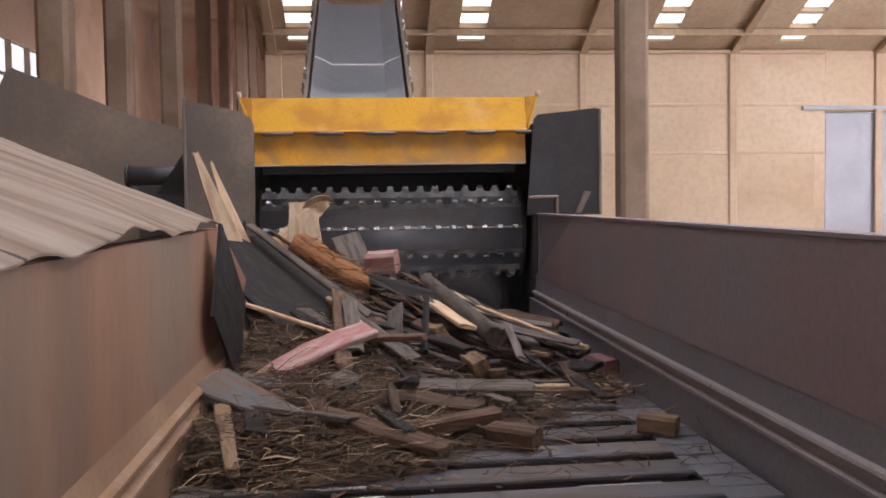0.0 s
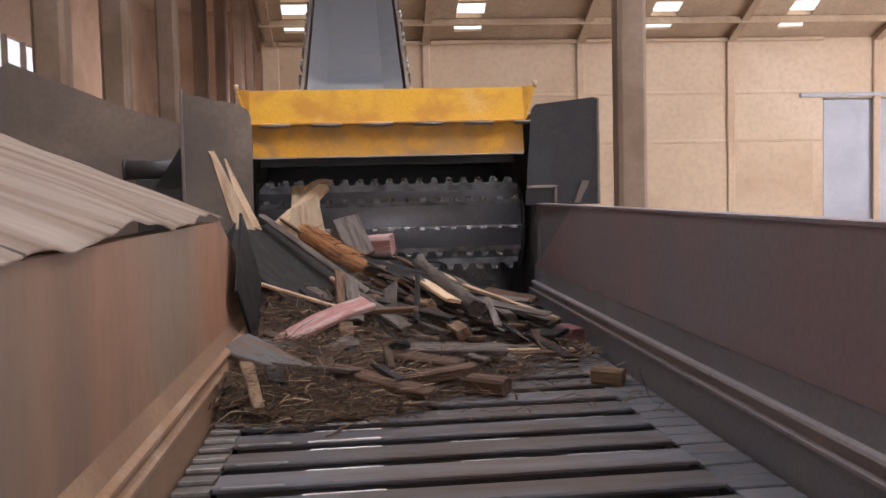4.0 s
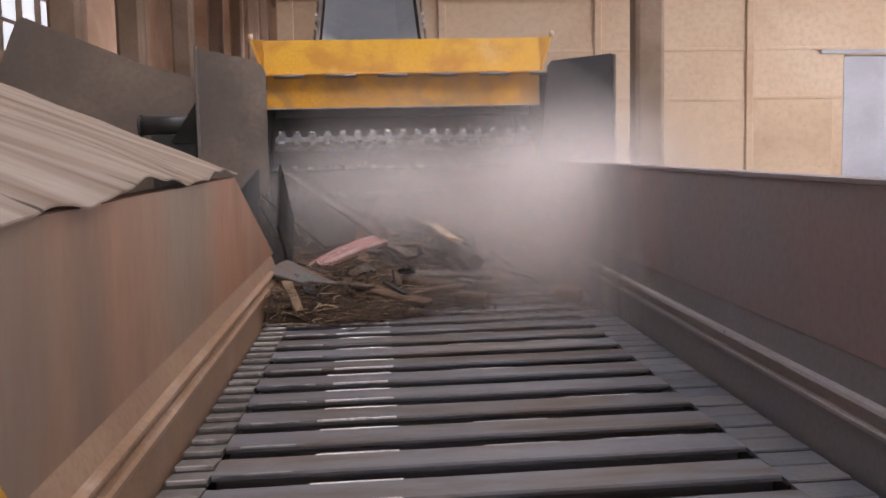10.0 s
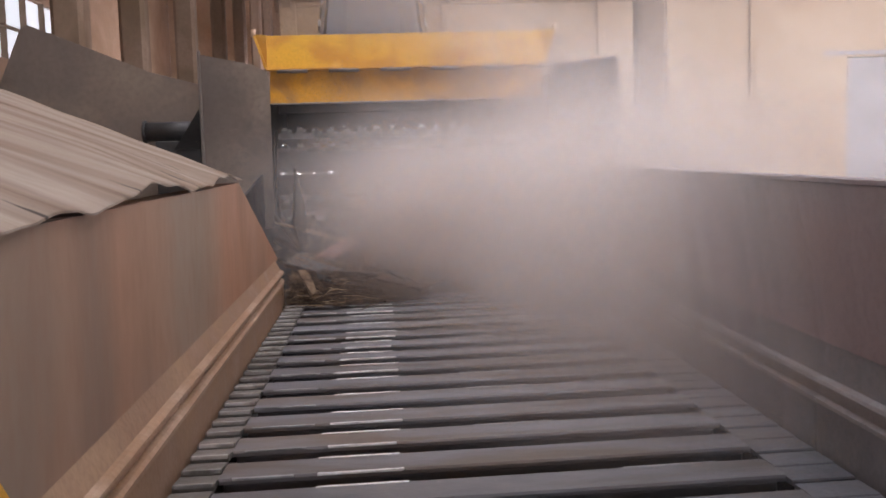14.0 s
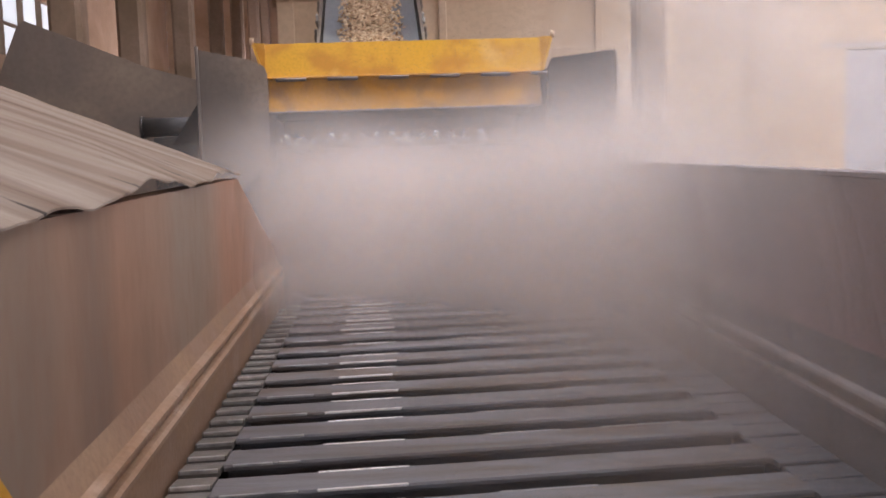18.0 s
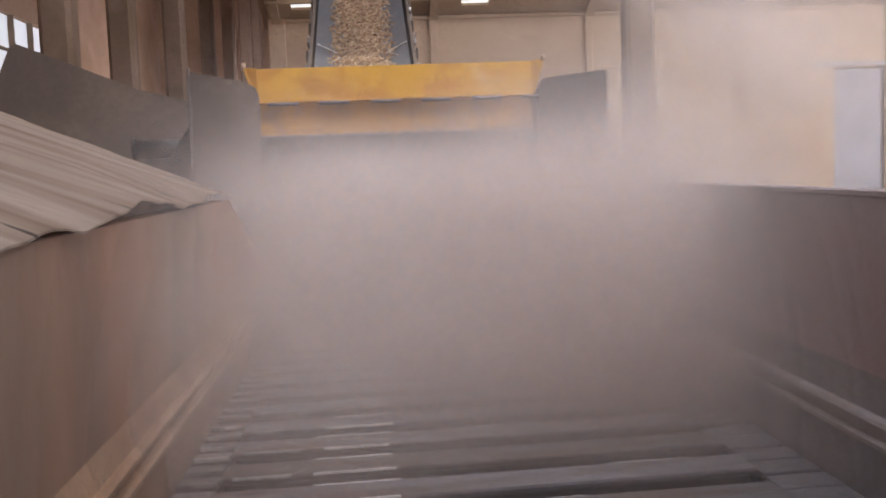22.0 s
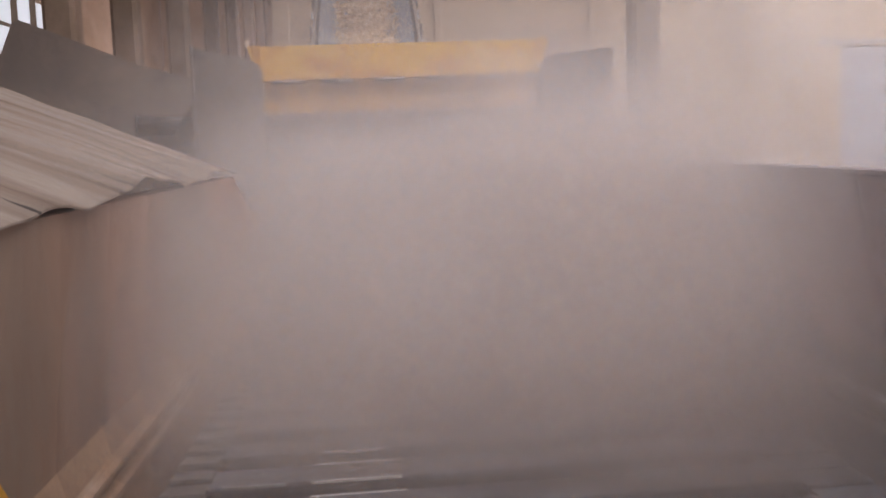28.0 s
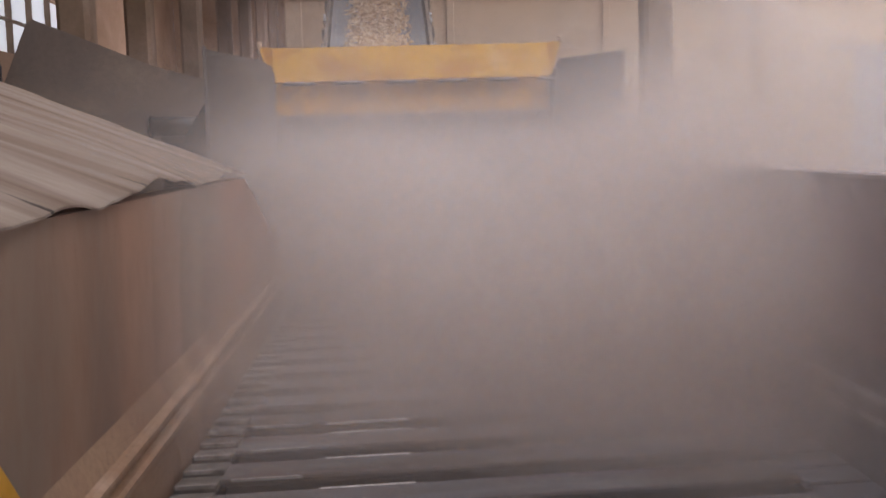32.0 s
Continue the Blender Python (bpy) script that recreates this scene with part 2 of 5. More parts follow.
def dust_material(name, colour, density):
    """A veil of airborne wood dust: it thins out softly and unevenly from the middle of its billow."""
    m = bpy.data.materials.new(name)
    m.use_nodes = True
    n, link = m.node_tree.nodes, m.node_tree.links.new
    n.remove(n["Principled BSDF"])
    clear, thin, lit = n.new("ShaderNodeBsdfTransparent"), n.new("ShaderNodeBsdfTranslucent"), n.new("ShaderNodeBsdfDiffuse")
    thin.inputs["Color"].default_value = lit.inputs["Color"].default_value = (*colour, 1)
    both, veil = n.new("ShaderNodeMixShader"), n.new("ShaderNodeMixShader")
    both.inputs[0].default_value = 0.4
    link(lit.outputs[0], both.inputs[1]), link(thin.outputs[0], both.inputs[2])
    where, info = n.new("ShaderNodeTexCoord"), n.new("ShaderNodeObjectInfo")
    shift, add, size = n.new("ShaderNodeVectorMath"), n.new("ShaderNodeVectorMath"), n.new("ShaderNodeVectorMath")
    shift.operation, add.operation, size.operation = "SCALE", "ADD", "LENGTH"
    shift.inputs[0].default_value = (31.0, 47.0, 13.0)
    link(info.outputs["Random"], shift.inputs["Scale"])
    link(where.outputs["Object"], add.inputs[0]), link(shift.outputs[0], add.inputs[1])
    link(where.outputs["Object"], size.inputs[0])
    t = n.new("ShaderNodeTexNoise")
    t.inputs["Scale"].default_value, t.inputs["Detail"].default_value, t.inputs["Roughness"].default_value = 2.1, 2.0, 0.55
    link(add.outputs[0], t.inputs["Vector"])
    wisps, r, total = n.new("ShaderNodeMapRange"), n.new("ShaderNodeMapRange"), n.new("ShaderNodeMath")
    wisps.interpolation_type = "SMOOTHSTEP"
    wisps.inputs["From Min"].default_value, wisps.inputs["From Max"].default_value = 0.25, 0.75
    wisps.inputs["To Min"].default_value, wisps.inputs["To Max"].default_value = 0.5 * density, 1.22 * density
    link(t.outputs["Fac"], wisps.inputs["Value"])
    r.interpolation_type = "SMOOTHSTEP"
    r.inputs["From Min"].default_value, r.inputs["From Max"].default_value = 0.2, 0.81
    r.inputs["To Min"].default_value, r.inputs["To Max"].default_value = 1.0, 0.0
    link(size.outputs["Value"], r.inputs["Value"])
    total.operation, total.use_clamp = "MULTIPLY", True
    link(wisps.outputs["Result"], total.inputs[0]), link(r.outputs["Result"], total.inputs[1])
    link(total.outputs[0], veil.inputs[0])
    link(clear.outputs[0], veil.inputs[1]), link(both.outputs[0], veil.inputs[2])
    link(veil.outputs[0], n["Material Output"].inputs["Surface"])
    return m


DUST = (0.95, 0.88, 0.84)
M_DUST = dust_material("airborne_dust", DUST, 0.195)
M_HAZE = dust_material("thin_dust", DUST, 0.095)
scene.cycles.transparent_max_bounces = 128


# ---- building blocks ----
def tri_box(bm, x0, x1, y0, y1, z0, z1, c=0.004, m=None, slot=0):
    """A box with chamfered edges of width c, moved by m."""
    c = min(c, (x1 - x0) * 0.3, (y1 - y0) * 0.3, (z1 - z0) * 0.3)
    vs = {}
    for i, x in enumerate((x0, x1)):
        for j, y in enumerate((y0, y1)):
            for k, z in enumerate((z0, z1)):
                sx, sy, sz = c * (1 - 2 * i), c * (1 - 2 * j), c * (1 - 2 * k)
                for axis, p in enumerate(((x, y + sy, z + sz), (x + sx, y, z + sz), (x + sx, y + sy, z))):
                    v = Vector(p)
                    vs[i, j, k, axis] = bm.verts.new(m @ v if m else v)
    faces = []
    for s in (0, 1):
        faces.append([vs[s, a, b, 0] for a, b in ((0, 0), (1, 0), (1, 1), (0, 1))])
        faces.append([vs[a, s, b, 1] for a, b in ((0, 0), (1, 0), (1, 1), (0, 1))])
        faces.append([vs[a, b, s, 2] for a, b in ((0, 0), (1, 0), (1, 1), (0, 1))])
    for a in (0, 1):
        for b in (0, 1):
            faces.append([vs[0, a, b, 1], vs[1, a, b, 1], vs[1, a, b, 2], vs[0, a, b, 2]])
            faces.append([vs[a, 0, b, 0], vs[a, 1, b, 0], vs[a, 1, b, 2], vs[a, 0, b, 2]])
            faces.append([vs[a, b, 0, 0], vs[a, b, 1, 0], vs[a, b, 1, 1], vs[a, b, 0, 1]])
            for k in (0, 1):
                faces.append([vs[a, b, k, 0], vs[a, b, k, 1], vs[a, b, k, 2]])
    for f in faces:
        bm.faces.new(f).material_index = slot
    return bm


def prism(bm, outline, a, b, axis="x", slot=0, m=None):
    """An outline of (u, v) points drawn out from a to b along an axis: u, v are (y, z), (x, z) or (x, y)."""
    put = {"x": lambda u, v, w: (w, u, v), "y": lambda u, v, w: (u, w, v), "z": lambda u, v, w: (u, v, w)}[axis]
    ends = [[bm.verts.new(m @ Vector(put(u, v, w)) if m else put(u, v, w)) for u, v in outline] for w in (a, b)]
    n = len(outline)
    for i in range(n):
        bm.faces.new((ends[0][i], ends[0][(i + 1) % n], ends[1][(i + 1) % n], ends[1][i])).material_index = slot
    for e in ends:
        bm.faces.new(e).material_index = slot
    return bm


def tube(bm, p, q, r, sides=16, r2=None, slot=0, caps=True):
    p, q = Vector(p), Vector(q)
    turn = (q - p).to_track_quat("Z", "Y").to_matrix()
    rings = []
    for at, rad in ((p, r), (q, r if r2 is None else r2)):
        rings.append([bm.verts.new(at + turn @ Vector((rad * math.cos(a), rad * math.sin(a), 0))) for a in
                      [2 * math.pi * i / sides for i in range(sides)]])
    for i in range(sides):
        f = bm.faces.new((rings[0][i], rings[0][(i + 1) % sides], rings[1][(i + 1) % sides], rings[1][i]))
        f.material_index, f.smooth = slot, True
    if caps:
        for ring in rings:
            bm.faces.new(ring).material_index = slot
    return bm


def part(name, bm, material, parent=None, label=""):
    """Links a bmesh as one mesh object, under a thing or a part."""
    bmesh.ops.recalc_face_normals(bm, faces=bm.faces)
    me = bpy.data.meshes.new(name)
    bm.to_mesh(me)
    bm.free()
    for m in material if isinstance(material, (list, tuple)) else (material,):
        me.materials.append(m)
    ob = new(name, me)
    ob.parent = parent
    if label:
        ob["label"] = label
    return ob


def thing(name, label, category, group="", kind="", at=None):
    ob = new(name)
    ob.empty_display_size = 0.1
    if at is not None:
        ob.matrix_world = at
    return tagged(ob, label, category, group, kind)


def B():
    return bmesh.new()


def structure(name, bm, material, label, category):
    return tagged(part(name, bm, material), label, category, "", "structure")


GROUND, BACK = -1.2, 20.0
RIDGE_Y, EAVE = 4.0, 3.75
LEFT, RIGHT, FRONT, DEEP, AISLE = -7.0, 14.0, -12.0, 34.0, -1.9


def roof_z(y):
    return EAVE + 0.42 * (BACK - y) if y > RIDGE_Y else EAVE + 0.42 * (BACK - 2 * RIDGE_Y + y)


# ---- hall ----
bm = B()
tri_box(bm, LEFT - 20, RIGHT + 20, FRONT - 30, DEEP + 10, GROUND - 0.3, GROUND)
structure("floor", bm, M_FLOOR, "dusty grey-brown concrete hall floor", "floor")
# back wall with a gate opening
bm = B()
tri_box(bm, AISLE, 9.83, BACK, BACK + 0.3, GROUND, EAVE + 0.3)
tri_box(bm, 9.83, 12.4, BACK, BACK + 0.3, 2.47, EAVE + 0.3)
tri_box(bm, 12.4, RIGHT, BACK, BACK + 0.3, GROUND, EAVE + 0.3)
wall_back = structure("wall_back", bm, M_INSUL, "beige wall coated with sprayed insulation, with panel joints", "wall")
for x, w in ((-1.75, 0.34), (1.4, 0.16), (4.6, 0.16), (7.8, 0.16), (11.0, 0.16)):
    bm = B()
    tri_box(bm, x - w / 2, x + w / 2, BACK - 0.06, BACK - 0.003, GROUND, EAVE + 0.1, 0.03)
    part("wall_rib", bm, M_INSUL, wall_back)
for z, d in ((3.72, 0.16), (2.63, 0.035), (1.61, 0.03)):
    for x0, x1 in ((-1.578, 1.318), (1.482, 4.518), (4.682, 7.718), (7.882, 9.8)):
        bm = B()
        tri_box(bm, x0, x1, BACK - d, BACK - 0.003, z - 0.035, z + 0.035, 0.02)
        part("wall_girt", bm, M_INSUL, wall_back)
# lower wall panels stand a little proud
for x0, x1 in ((-1.578, 1.318), (1.482, 4.518), (4.682, 7.718), (7.882, 9.6)):
    bm = B()
    tri_box(bm, x0, x1, BACK - 0.02, BACK - 0.003, GROUND + 0.02, 1.56, 0.01)
    part("wall_panel", bm, M_INSUL, wall_back)
door = tagged(part("door_1", tri_box(B(), 9.86, 12.37, BACK + 0.05, BACK + 0.12, GROUND, 2.44, 0.01), M_DOOR), "pale grey sliding steel door in the beige wall",
              "door", "", "structure")
bm = B()
tri_box(bm, 9.3, 12.8, BACK - 0.1, BACK - 0.02, 2.5, 2.58, 0.01)
part("door_track", bm, M_DOOR, door)
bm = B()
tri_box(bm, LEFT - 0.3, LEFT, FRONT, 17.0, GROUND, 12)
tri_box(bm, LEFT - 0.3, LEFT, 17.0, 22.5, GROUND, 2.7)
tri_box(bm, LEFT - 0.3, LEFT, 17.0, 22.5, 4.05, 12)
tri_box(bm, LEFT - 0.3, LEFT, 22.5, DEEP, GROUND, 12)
structure("wall_left", bm, M_INSUL_DARK, "brown side wall with a band of bright windows", "wall")
window = tagged(new("window_1"), "band of bright translucent corrugated windows in the side wall", "window", "", "structure")
for i in range(5):
    y = 17.0 + i * 1.1
    bm = B()
    n = 22
    for k in range(n):
        a, b = y + 0.03 + k * 1.04 / n, y + 0.03 + (k + 1) * 1.04 / n
        xa, xb = LEFT - 0.1 + 0.015 * (k % 2), LEFT - 0.1 + 0.015 * ((k + 1) % 2)
        bm.faces.new([bm.verts.new(p) for p in ((xa, a, 2.72), (xb, b, 2.72), (xb, b, 4.03), (xa, a, 4.03))])
    part("pane", bm, M_PANE, window)
    bm = B()
    tri_box(bm, LEFT - 0.12, LEFT + 0.02, y - 0.03, y + 0.02, 2.7, 4.05)
    part("window_post", bm, M_COLUMN, window)
bm = B()
tri_box(bm, LEFT - 0.08, LEFT + 0.02, 17.0, 22.5, 3.3, 3.35)
part("window_bar", bm, M_COLUMN, window)
bm = B()
tri_box(bm, RIGHT, RIGHT + 0.3, FRONT, 8.3, GROUND, 12)
tri_box(bm, RIGHT, RIGHT + 0.3, 16.7, BACK + 0.3, GROUND, 12)
tri_box(bm, RIGHT, RIGHT + 0.3, 8.3, 16.7, 4.7, 12)
structure("wall_right", bm, M_INSUL, "beige insulated side wall with a wide open gate", "wall")
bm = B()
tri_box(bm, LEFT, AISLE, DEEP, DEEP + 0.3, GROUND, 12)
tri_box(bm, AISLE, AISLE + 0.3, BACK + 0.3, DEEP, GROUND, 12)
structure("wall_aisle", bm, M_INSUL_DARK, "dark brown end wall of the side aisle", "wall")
bm = B()
tri_box(bm, LEFT, -3.5, FRONT - 0.3, FRONT, GROUND, 5)
tri_box(bm, 7.5, RIGHT, FRONT - 0.3, FRONT, GROUND, 5)
tri_box(bm, -3.5, 7.5, FRONT - 0.3, FRONT, 4.9, 5)
structure("wall_front", bm, M_INSUL, "beige front wall with a wide open gate", "wall")

SKYLIGHTS = ((-1.42, -0.82), (1.95, 2.5), (5.85, 6.4), (8.66, 9.2))


def roof_slab(bm, x0, x1, y0, y1):
    t = 0.15
    prism(bm, [(y0, roof_z(y0)), (y1, roof_z(y1)), (y1, roof_z(y1) + t), (y0, roof_z(y0) + t)], x0, x1, "x")


bm = B()
edges = [AISLE] + [v for pair in SKYLIGHTS for v in pair] + [RIGHT]
for i in range(0, len(edges), 2):
    roof_slab(bm, edges[i], edges[i + 1], 5.2, BACK + 0.3)
for x0, x1 in SKYLIGHTS:
    roof_slab(bm, x0, x1, 19.65, BACK + 0.3)
    roof_slab(bm, x0, x1, 5.2, 15.35)
    for k in range(8):
        roof_slab(bm, x0, x1, 19.19 - k * 0.53, 19.27 - k * 0.53)
roof_slab(bm, AISLE, RIGHT, FRONT, 2.8)
structure("ceiling", bm, M_ROOF, "sloping roof coated with brown sprayed insulation", "ceiling")
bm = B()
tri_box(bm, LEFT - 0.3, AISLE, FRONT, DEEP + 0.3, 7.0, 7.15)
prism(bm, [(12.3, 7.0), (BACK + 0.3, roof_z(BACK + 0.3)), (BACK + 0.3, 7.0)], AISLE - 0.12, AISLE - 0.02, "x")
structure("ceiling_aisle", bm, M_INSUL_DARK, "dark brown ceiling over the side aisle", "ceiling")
bm = B()
for x in (-1.75, 1.4, 4.6, 7.8, 11.0):
    y0, y1 = 5.2, BACK - 0.1
    prism(bm, [(y0, roof_z(y0) - 0.12), (y1, roof_z(y1) - 0.12), (y1, roof_z(y1) - 0.003), (y0, roof_z(y0) - 0.003)], x - 0.08, x + 0.08, "x")
structure("rafters", bm, M_ROOF, "dust-covered steel rafters under the roof", "rafter")
bm = B()
for y in (19.22, 17.6, 16.0, 14.4, 12.8, 11.2, 9.6):
    tri_box(bm, AISLE, RIGHT, y - 0.05, y + 0.05, roof_z(y) - 0.14, roof_z(y) - 0.01)
structure("purlins", bm, M_ROOF, "dust-covered purlins under the roof", "purlin")
for n_, (x0, x1) in enumerate(SKYLIGHTS):
    light = tagged(new("skylight_%d" % (n_ + 1)), "bright translucent roof light strip", "skylight", "roof lights", "structure")
    for k in range(8):
        y0, y1 = 19.27 - k * 0.53, 19.65 - k * 0.53
        bm = B()
        prism(bm, [(y0, roof_z(y0) + 0.05), (y1, roof_z(y1) + 0.05), (y1, roof_z(y1) + 0.07), (y0, roof_z(y0) + 0.07)], x0, x1, "x")
        part("pane", bm, M_GLOW, light)


def column(x, y, w, top):
    bm = B()
    tri_box(bm, x - w / 2, x + w / 2, y - w / 2, y + w / 2, GROUND, top, 0.05)
    tri_box(bm, x - w * 0.8, x + w * 0.8, y - w * 0.8, y + w * 0.8, GROUND, GROUND + 0.25, 0.03)
    return structure("column", bm, M_COLUMN, "tall dust-covered column carrying the hall roof", "column")


column(3.38, 12.0, 0.36, roof_z(12.0))
for y in (11.3, 14.2, 18.0):
    column(-3.4, y, 0.36, 7.0)
for y in (21.4, 24.7, 28.0, 31.0):
    column(-3.35, y, 0.3, 7.0)

# ---- feed conveyor: a trough with steel sides ----
conveyor = thing("feed_conveyor", "long steel slat conveyor trough with rusty sides feeding the crusher", "conveyor")
Y0 = -4.2
bm = B()  # left side, bent twice, with a slanted end
for outline, x0, x1 in (([(Y0, 0.215), (4.6, 0.215), (3.45, 0.605), (Y0, 0.6)], -0.507, -0.498),):
    prism(bm, outline, x0, x1, "x")
prism(bm, [(-0.507, 0.595), (-0.507, 0.605), (-0.56, 0.605), (-0.56, 0.595)], Y0, 3.45, "y")
part("side_wall", bm, M_RUST, conveyor, "rusty red-brown steel side wall")
bm = B()
prism(bm, [(-0.5, 0.222), (-0.478, 0.168), (-0.486, 0.166), (-0.508, 0.22)], Y0, 4.5, "y")
part("lower_flange", bm, M_KICK_L, conveyor, "dark brown bent lower flange")
bm = B()
prism(bm, [(-0.484, 0.172), (-0.47, 0.169), (-0.461, 0.163), (-0.46, 0.156), (-0.466, 0.15), (-0.474, 0.147), (-0.474, 0.132), (-0.463, 0.128),
           (-0.457, 0.121), (-0.457, 0.111), (-0.463, 0.104), (-0.484, 0.1)], Y0, 4.5, "y")
part("ledge", bm, M_LEDGE_L, conveyor, "worn brown ledge strip along the side")
bm = B()
prism(bm, [(Y0, -0.09), (4.6, -0.09), (4.55, 0.0), (4.5, 0.103), (Y0, 0.103)], -0.478, -0.466, "x")
part("kick_plate", bm, M_KICK_L, conveyor)
bm = B()  # right side
prism(bm, [(Y0, 0.245), (5.52, 0.245), (4.5, 0.6), (Y0, 0.6)], 0.984, 0.994, "x")
prism(bm, [(0.98, 0.602), (0.98, 0.612), (1.045, 0.612), (1.045, 0.572), (1.037, 0.572), (1.037, 0.602)], Y0, 5.5, "y")
part("side_wall", bm, M_DARKSTEEL, conveyor, "dark dusty steel side wall with reddish stains")
bm = B()
prism(bm, [(4.0, -0.05), (5.72, -0.05), (5.72, 0.6), (4.0, 0.6)], 0.997, 1.006, "x")
part("end_plate", bm, M_KICK_R, conveyor, "bluish grey end plate of the side")
bm = B()
prism(bm, [(0.986, 0.248), (0.978, 0.15), (0.986, 0.148), (0.994, 0.248)], Y0, 5.5, "y")
part("lower_flange", bm, M_KICK_R, conveyor, "dark bent lower flange")
bm = B()
prism(bm, [(0.984, 0.17), (0.962, 0.166), (0.958, 0.158), (0.97, 0.153), (0.97, 0.126), (0.957, 0.121), (0.957, 0.112), (0.984, 0.108)], Y0, 5.5, "y")
part("ledge", bm, M_LEDGE_R, conveyor, "worn double ledge strip along the side")
bm = B()
prism(bm, [(Y0, -0.09), (5.6, -0.09), (5.6, 0.12), (Y0, 0.12)], 0.962, 0.974, "x")
part("kick_plate", bm, M_KICK_R, conveyor)
for k in range(9):
    bm = B()
    tri_box(bm, 0.994, 1.04, -3.8 + k * 1.15, -3.74 + k * 1.15, -0.3, 0.57)
    part("rib", bm, M_KICK_R, conveyor)
for k in range(7):
    bm = B()
    tri_box(bm, -0.56, -0.507, -3.8 + k * 1.15, -3.74 + k * 1.15, -0.3, 0.57)
    part("rib", bm, M_RUST, conveyor)
# bed coloured near black so the gaps between slats read as shade
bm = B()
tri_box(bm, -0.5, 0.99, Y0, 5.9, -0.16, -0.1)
part("bed", bm, M_BLACK, conveyor, "black bed under the slats, coloured for their shaded gaps")
for x in (-0.55, 0.99):
    bm = B()
    tri_box(bm, x, x + 0.05, Y0, 5.7, -0.45, -0.1)
    part("long_beam", bm, M_KICK_R, conveyor)
for y in (-3.9, -1.4, 1.1, 3.6):
    for x in (-0.6, 0.98):
        bm = B()
        tri_box(bm, x, x + 0.1, y, y + 0.1, GROUND, -0.1)
        tri_box(bm, x - 0.05, x + 0.15, y - 0.05, y + 0.15, GROUND, GROUND + 0.015)
        part("leg", bm, M_KICK_R, conveyor)
bm = B()  # yellow nose plate of the side beside the camera
prism(bm, [(0.2, 0.25), (1.25, 0.25), (0.925, 0.61), (0.2, 0.61)], -0.494, -0.486, "x")
part("nose_plate", bm, M_YELLOW, conveyor, "yellow painted plate on the rusty side")

# ---- slat belt ----
STEP, COUNT, TURN_R, HEAD = 0.1945, 109, 0.2, 5.95
LOOP = STEP * COUNT
RUN = LOOP / 2 - math.pi * TURN_R
TAIL = HEAD - RUN
SKEW = 0.045  # the slats lie a little askew in the trough
START = (0.1772 + 0.07 + 0.36 * SKEW - TAIL - 1.021) % STEP
belt = thing("slat_belt", "endless belt of overlapping grey steel slats with polished edges", "conveyor belt")


def slat_mesh(seed):
    rnd = random.Random(seed)
    bm = B()
    # the plate leans: its near edge stands proud of the next plate's far edge
    prism(bm, [(-0.07, 0.008), (-0.066, 0.013), (0.05, 0.009), (0.052, 0.005), (0.052, -0.004), (-0.07, 0.0)], -0.365, 0.81, "x")
    # a lower step behind it with a notched, dirty edge
    x = -0.36
    while x < 0.8:
        x2 = min(x + rnd.uniform(0.03, 0.2), 0.8)
        tri_box(bm, x, x2, 0.046, rnd.choice((0.058, 0.075, 0.085, 0.095)) + rnd.uniform(-0.005, 0.005), -0.03, -0.009, 0.002)
        x = x2 + (rnd.uniform(0.01, 0.04) if rnd.random() < 0.4 else 0.001)
    tri_box(bm, -0.36, 0.8, -0.05, 0.04, -0.06, -0.006)
    # edges worn bright where the chains and the wood rub
    worn = [(-0.16, 0.03, 0.047, 0.0012, 1)] + ([(-0.155, 0.028, -0.0718, 0.0, 1)] if rnd.random() < 0.75 else [])
    worn += [(0.22, 0.41, 0.047, 0.0, 2)] * (rnd.random() < 0.6) + [(0.5, 0.7, 0.047, 0.0, 2)] * (rnd.random() < 0.4) + [(-0.34, -0.2, -0.0718, 0.0, 2)]
    for a, b, y, extra, slot in worn:
        a, b = a + rnd.uniform(-0.012, 0.012), b + rnd.uniform(-0.012, 0.012)
        top = 0.0142 if y < 0 else 0.0105
        tri_box(bm, a, b, y, y + 0.0062 + extra, top - 0.006, top, 0.001, slot=slot)
    for v in bm.verts:
        v.co.y += SKEW * v.co.x
    bmesh.ops.recalc_face_normals(bm, faces=bm.faces)
    me = bpy.data.meshes.new("slat")
    bm.to_mesh(me)
    bm.free()
    me.materials.append(M_SLAT), me.materials.append(M_SHINE), me.materials.append(M_TOOTH)
    return me


def end_mesh(x0, x1):
    bm = B()
    for k in (0, 1):
        y = -0.09 + k * 0.0925
        if x0 > 0:  # nearly flush on the dark side
            prism(bm, [(y, 0.004), (y + 0.003, 0.0075), (y + 0.091, 0.005), (y + 0.091, -0.006), (y, -0.004)], x0, x1, "x")
        else:
            prism(bm, [(y, 0.006), (y + 0.003, 0.012), (y + 0.088, 0.001), (y + 0.088, -0.008), (y, -0.004)], x0, x1, "x")
            tri_box(bm, x0 + 0.004, x1 - 0.003, y - 0.001, y + 0.005, 0.004, 0.0135, 0.001, slot=1)
    for v in bm.verts:
        v.co.y += SKEW * v.co.x
    bmesh.ops.recalc_face_normals(bm, faces=bm.faces)
    me = bpy.data.meshes.new("end_plate")
    bm.to_mesh(me)
    bm.free()
    me.materials.append(M_SLATEND_R if x0 > 0 else M_SLATEND), me.materials.append(M_SLATEND_R if x0 > 0 else M_WORN)
    return me


slat_meshes = [slat_mesh(s) for s in range(6)]
end_left, end_right = end_mesh(-0.458, -0.37), end_mesh(0.815, 0.95)
slats = []
